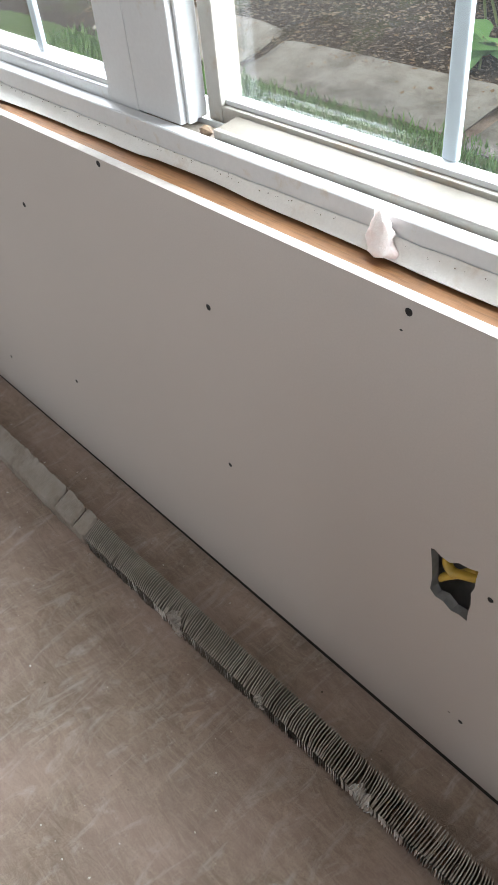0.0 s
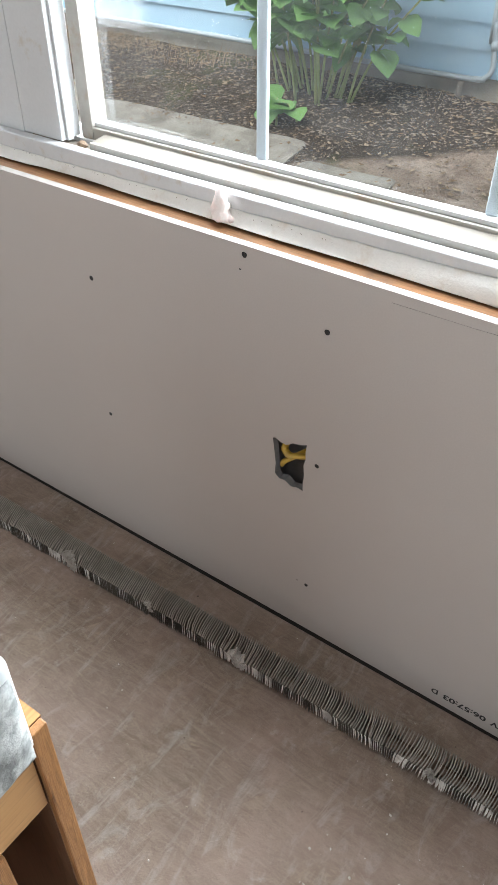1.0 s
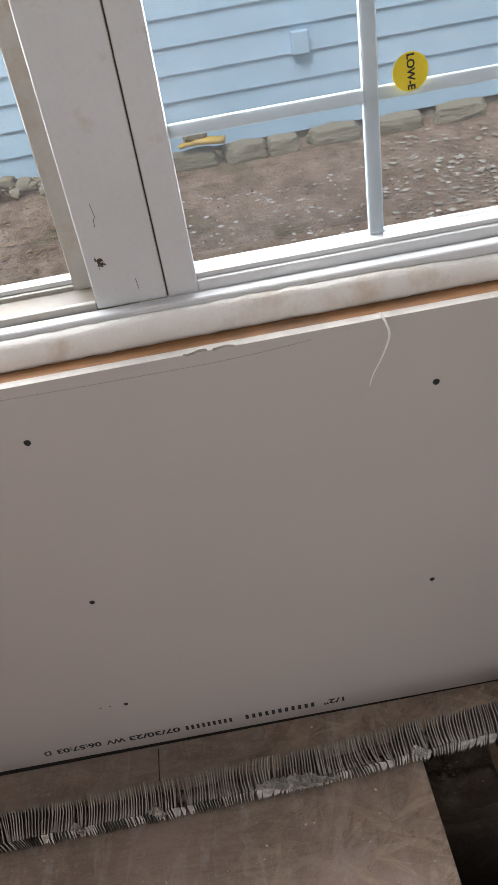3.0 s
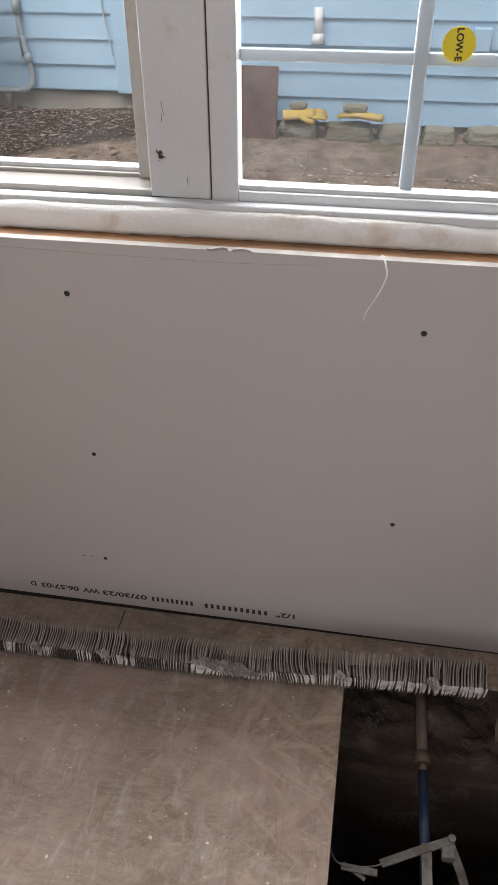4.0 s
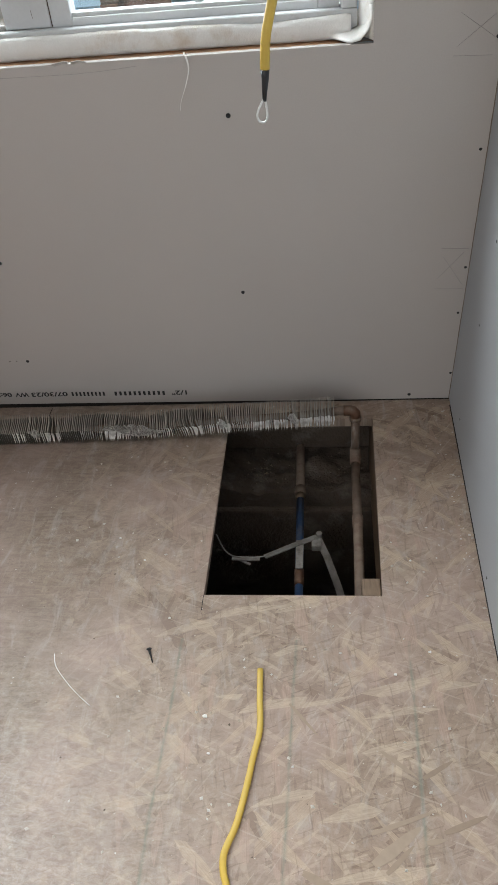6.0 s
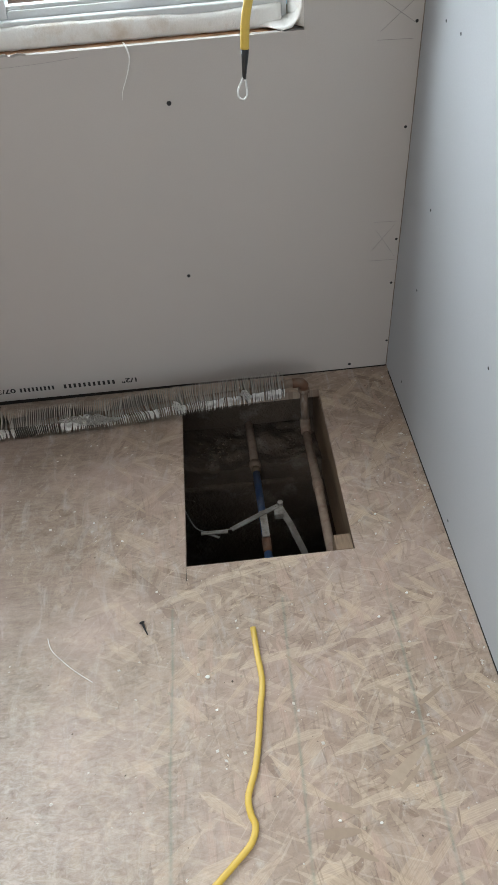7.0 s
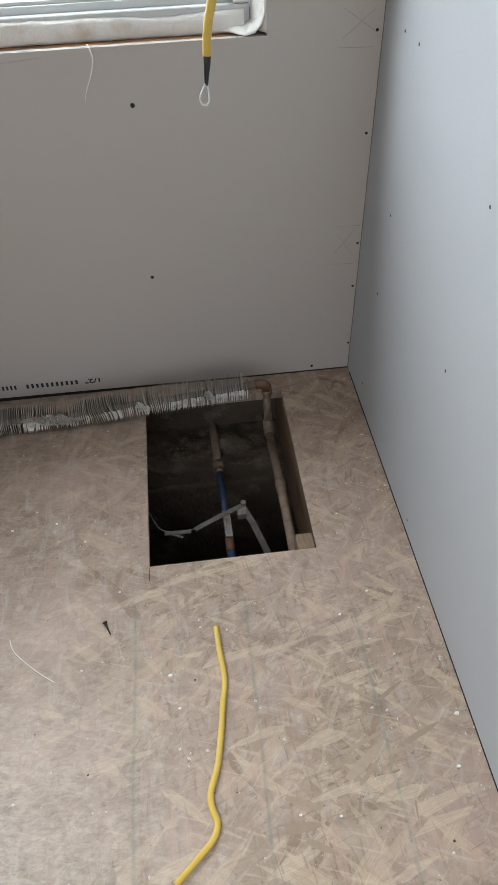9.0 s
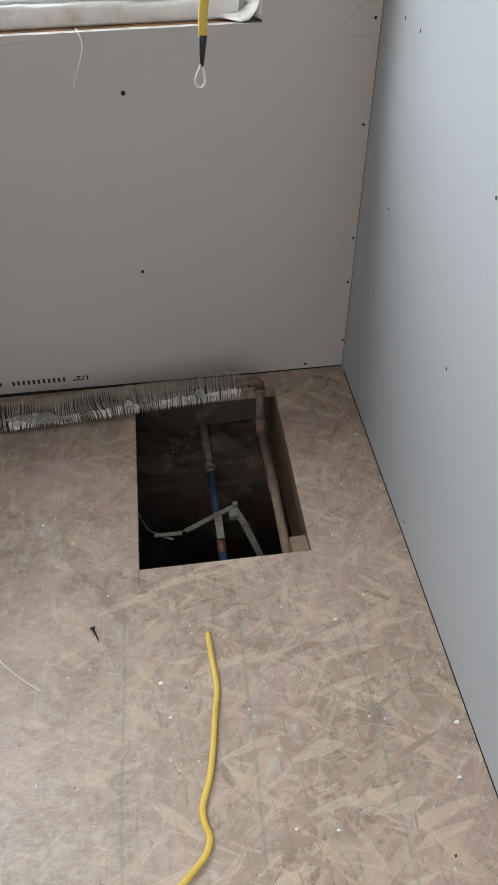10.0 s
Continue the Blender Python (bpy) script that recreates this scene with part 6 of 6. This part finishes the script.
scatter("bark_mulch", 9000, (-5.2, -1.5), (1.95, 2.68), 0.003, 0.017, "mulch", "dark bark mulch over the garden bed", 0.004, bed=True)
scatter("bark_mulch", 5200, (-5.2, -1.4), (1.8, 2.68), 0.002, 0.008, "dry_leaf", "pale litter between the mulch", 0.007, 0.6, bed=True)
scatter("bark_mulch", 5000, (-2.2, 2.2), (0.5, 2.68), 0.003, 0.009, "mulch", "dark litter on the trodden earth", 0.003, 0.5)
scatter("dry_leaves", 900, (-5.2, -1.2), (1.9, 2.68), 0.008, 0.024, "dry_leaf", "dry tan leaves and chips on the bed", 0.008, 0.4)
scatter("dry_leaves", 900, (-2.0, 1.8), (0.9, 2.6), 0.004, 0.013, "dry_leaf", "pale dry leaves on the trodden earth", 0.004, 0.5)
scatter("gravel", 1800, (-0.9, 1.9), (0.3, 2.3), 0.004, 0.016, "crumb", "pale gravel and chips on the earth", 0.003, 0.7, 0.2)
s = Shape()
for _ in range(12000):
    x, y = RNG.uniform(-5.0, -2.2), RNG.uniform(1.25, 1.78)
    if RNG.random() < (y - 1.6) * 5:
        continue
    z = ground_z(x, y) - 0.003
    h = RNG.uniform(0.015, 0.05)
    a = RNG.uniform(0, 6.28)
    dx, dy = math.cos(a), math.sin(a)
    w = 0.004
    s.add([(x - dy * w, y + dx * w, z), (x + dy * w, y - dx * w, z), (x + dx * h * 0.5, y + dy * h * 0.5, z + h)], [(0, 1, 2)])
tagged(new("grass", s.mesh("grass", M["grass"])), "short green grass strip along the slabs", "grass", kind="stuff")
s = Shape()
for _ in range(500):
    x, y = RNG.gauss(-4.2, 0.7), RNG.uniform(2.45, 2.66)
    z = ground_z(x, y)
    h = RNG.uniform(0.03, 0.085)
    a = RNG.uniform(0, 6.28)
    s.add([(x - 0.002, y, z), (x + 0.002, y, z), (x + math.cos(a) * h * 0.4, y + math.sin(a) * h * 0.2, z + h)], [(0, 1, 2)])
tagged(new("dry_grass", s.mesh("dry_grass", M["dry_leaf"])), "thin dry grass at the foot of the wall", "grass", kind="stuff")
scatter("leaf_litter", 900, (0.05, 1.5), (1.2, 2.5), 0.008, 0.024, "litter", "bleached leaf litter over the trodden earth", 0.004, 0.55, 0.5)

# shrub with broad leaves


def leaf_mesh(size, seed):
    n = 9
    v, f = [], []
    for i in range(n):
        t = i / (n - 1)
        w = size * 0.56 * math.sin(math.pi * min(1, t * 0.93 + 0.09)) ** 0.75
        w *= 1 + 0.06 * math.sin(i * 2.7 + seed)
        dz = -size * 0.32 * t * t + 0.01 * size * math.sin(i * 3)
        v += [(-w, t * size, dz + w * 0.28), (0, t * size, dz), (w, t * size, dz + w * 0.28)]
    for i in range(n - 1):
        f += [(3 * i, 3 * i + 1, 3 * i + 4, 3 * i + 3), (3 * i + 1, 3 * i + 2, 3 * i + 5, 3 * i + 4)]
    return mesh_of("leaf", v, f, M["leaf"], True)


LEAVES = [leaf_mesh(0.07, 0), leaf_mesh(0.095, 1), leaf_mesh(0.12, 2)]


def shrub(x, y, count, height, spread, leaves, label, start=0.35):
    z = ground_z(x, y)
    sh = thing("shrub", label, "shrub", (x, y, z))
    for k in range(count):
        a = 2 * math.pi * k / count + RNG.uniform(-0.3, 0.3)
        r0 = RNG.uniform(0.02, 0.16)
        bx, by = x + math.cos(a) * r0 * 1.3, y + math.sin(a) * r0 * 0.5
        tx, ty = x + math.cos(a) * spread * RNG.uniform(0.5, 1.1), y + math.sin(a) * spread * 0.45
        h = height * RNG.uniform(0.75, 1.1)
        line = smooth_line([(bx, by, z - 0.02), (bx + (tx - bx) * 0.3, by + (ty - by) * 0.3, z + h * 0.4), (tx, ty, z + h)], 6)
        part("stem", Shape().tube(line, 0.0065, 7, taper=0.4).mesh("stem", M["stem"], True), sh)
        for q in range(leaves):
            t = start + (1 - start) * (q + RNG.random()) / leaves
            p = line[min(len(line) - 1, int(t * (len(line) - 1)))]
            o = part("leaf", RNG.choice(LEAVES), sh)
            o.matrix_basis = Matrix.Translation((p.x, p.y, p.z)) @ Euler((radians(RNG.uniform(-35, 40)), radians(RNG.uniform(-30, 30)), RNG.uniform(0, 6.28))).to_matrix().to_4x4()
    return sh


shrub(-2.76, 2.42, 28, 0.86, 0.7, 13, "leafy green shrub with broad leaves and pale stems", 0.42)
shrub(-2.80, 2.2, 4, 0.09, 0.04, 2, "small green seedling in front of the shrub", 0.5)

# bricks, rusty panel, rubble border and gloves at the neighbour's wall
gz = 0.115
BR = Shape().box(-0.042, 0.042, -0.085, 0.085, 0.0, 0.046, 0.005).mesh("brick", M["brick"])
pile = thing("brick_pile", "stack of old bricks against the blue wall", "bricks", (-1.17, SY - 0.13, gz))
for k in range(5):
    o = part("brick", BR, pile)
    o.matrix_basis = Matrix.Translation((-1.19 + 0.006 * (k % 2), SY - 0.15, gz + 0.047 * k)) @ Euler((0, 0, radians(9 * (k % 3) - 8))).to_matrix().to_4x4()
pan = thing("rusty_panel", "brown rusty metal panel leaning on the siding", "panel", (-1.02, SY - 0.1, gz))
v = Shape().box(-1.152, -0.928, -0.004, 0.004, 0.0, 0.285, 0.002).mesh("sheet", M["rust"])
o = part("sheet", v, pan)
o.matrix_basis = Matrix.Translation((0, SY - 0.19, gz + 0.004)) @ Euler((radians(-14), 0, 0)).to_matrix().to_4x4()


def rock(x, y, z, sx, sy, sz, seed, parent=None, label="", name="stone", group=""):
    bm = bmesh.new()
    bmesh.ops.create_icosphere(bm, subdivisions=4 if sx > 0.07 else 2, radius=1.0)
    for q in bm.verts:
        d = q.co.normalized()
        b = max(abs(d.x), abs(d.y), abs(d.z))
        k = (0.4 + 0.6 / b * 0.85) * (1 + 0.16 * noise.noise(d * 1.4 + Vector((seed, 0, 0))) + 0.08 * noise.noise(d * 5 + Vector((seed, 0, 0))))
        q.co = Vector((x + d.x * k * sx, y + d.y * k * sy, z + d.z * k * sz))
    me = bpy.data.meshes.new(name)
    bm.to_mesh(me)
    bm.free()
    me.materials.append(M["stone"])
    if parent is not None:
        return part(name, me, parent)
    return tagged(new(name, me), label, "stone", group)


for k, (x, w) in enumerate(((-0.83, 0.1), (-0.62, 0.12), (-0.4, 0.11), (-0.24, 0.08), (-0.02, 0.13), (0.25, 0.12), (0.52, 0.13))):
    rock(x, SY - 0.12, ground_z(x, SY - 0.12) + 0.02, w * 0.95, 0.06, 0.045, k * 3.1, None, "weathered mossy stone block along the blue wall", "stone_block", "stone border")
for k in range(16):
    x = -1.5 + 0.022 * k + RNG.uniform(-0.02, 0.02)
    y = SY - RNG.uniform(0.06, 0.2)
    r = RNG.uniform(0.018, 0.036)
    rock(x, y, ground_z(x, y) + r * 0.5, r * 1.2, r, r * 0.8, k + 50.3, None, "small pale rubble stone beside the bricks", "rubble_stone", "rubble stones")


def glove(x, y, z, turn, label):
    """A limp work glove: a flat palm with cuff and fingers."""
    gl = thing("work_glove", label, "glove", (x, y, z))
    m = Matrix.Translation((x, y, z)) @ Euler((radians(8), 0, radians(turn))).to_matrix().to_4x4()
    s = Shape().tube([(-0.105, 0, 0.012), (-0.07, 0, 0.014), (-0.03, 0, 0.018), (0.01, 0, 0.02), (0.03, 0, 0.016)], 0.042, 12, 0.36)
    for k in range(4):
        yy = -0.033 + 0.022 * k
        s.tube([(0.02, yy, 0.016), (0.06, yy * 1.15, 0.016), (0.09 - abs(k - 1.5) * 0.008, yy * 1.3, 0.008)], 0.0115, 8, 0.8, taper=0.8)
    s.tube([(-0.03, -0.03, 0.015), (0.0, -0.06, 0.012), (0.025, -0.07, 0.009)], 0.012, 8, 0.8)
    o = part("fabric", s.mesh("fabric", M["glove"], True), gl)
    o.matrix_basis = m
    return gl


glove(-0.80, SY - 0.14, 0.20, 8, "dirty yellow work glove lying on the stones")
glove(-0.585, SY - 0.14, 0.20, 172, "dirty yellow work glove with a stone on it")
rock(-0.60, SY - 0.13, 0.245, 0.06, 0.04, 0.02, 77.7, None, "small grey stone on the yellow glove", "small_stone", "stones on gloves")
rock(-0.84, SY - 0.12, 0.243, 0.04, 0.03, 0.018, 79.7, None, "small grey stone on the yellow glove", "small_stone", "stones on gloves")
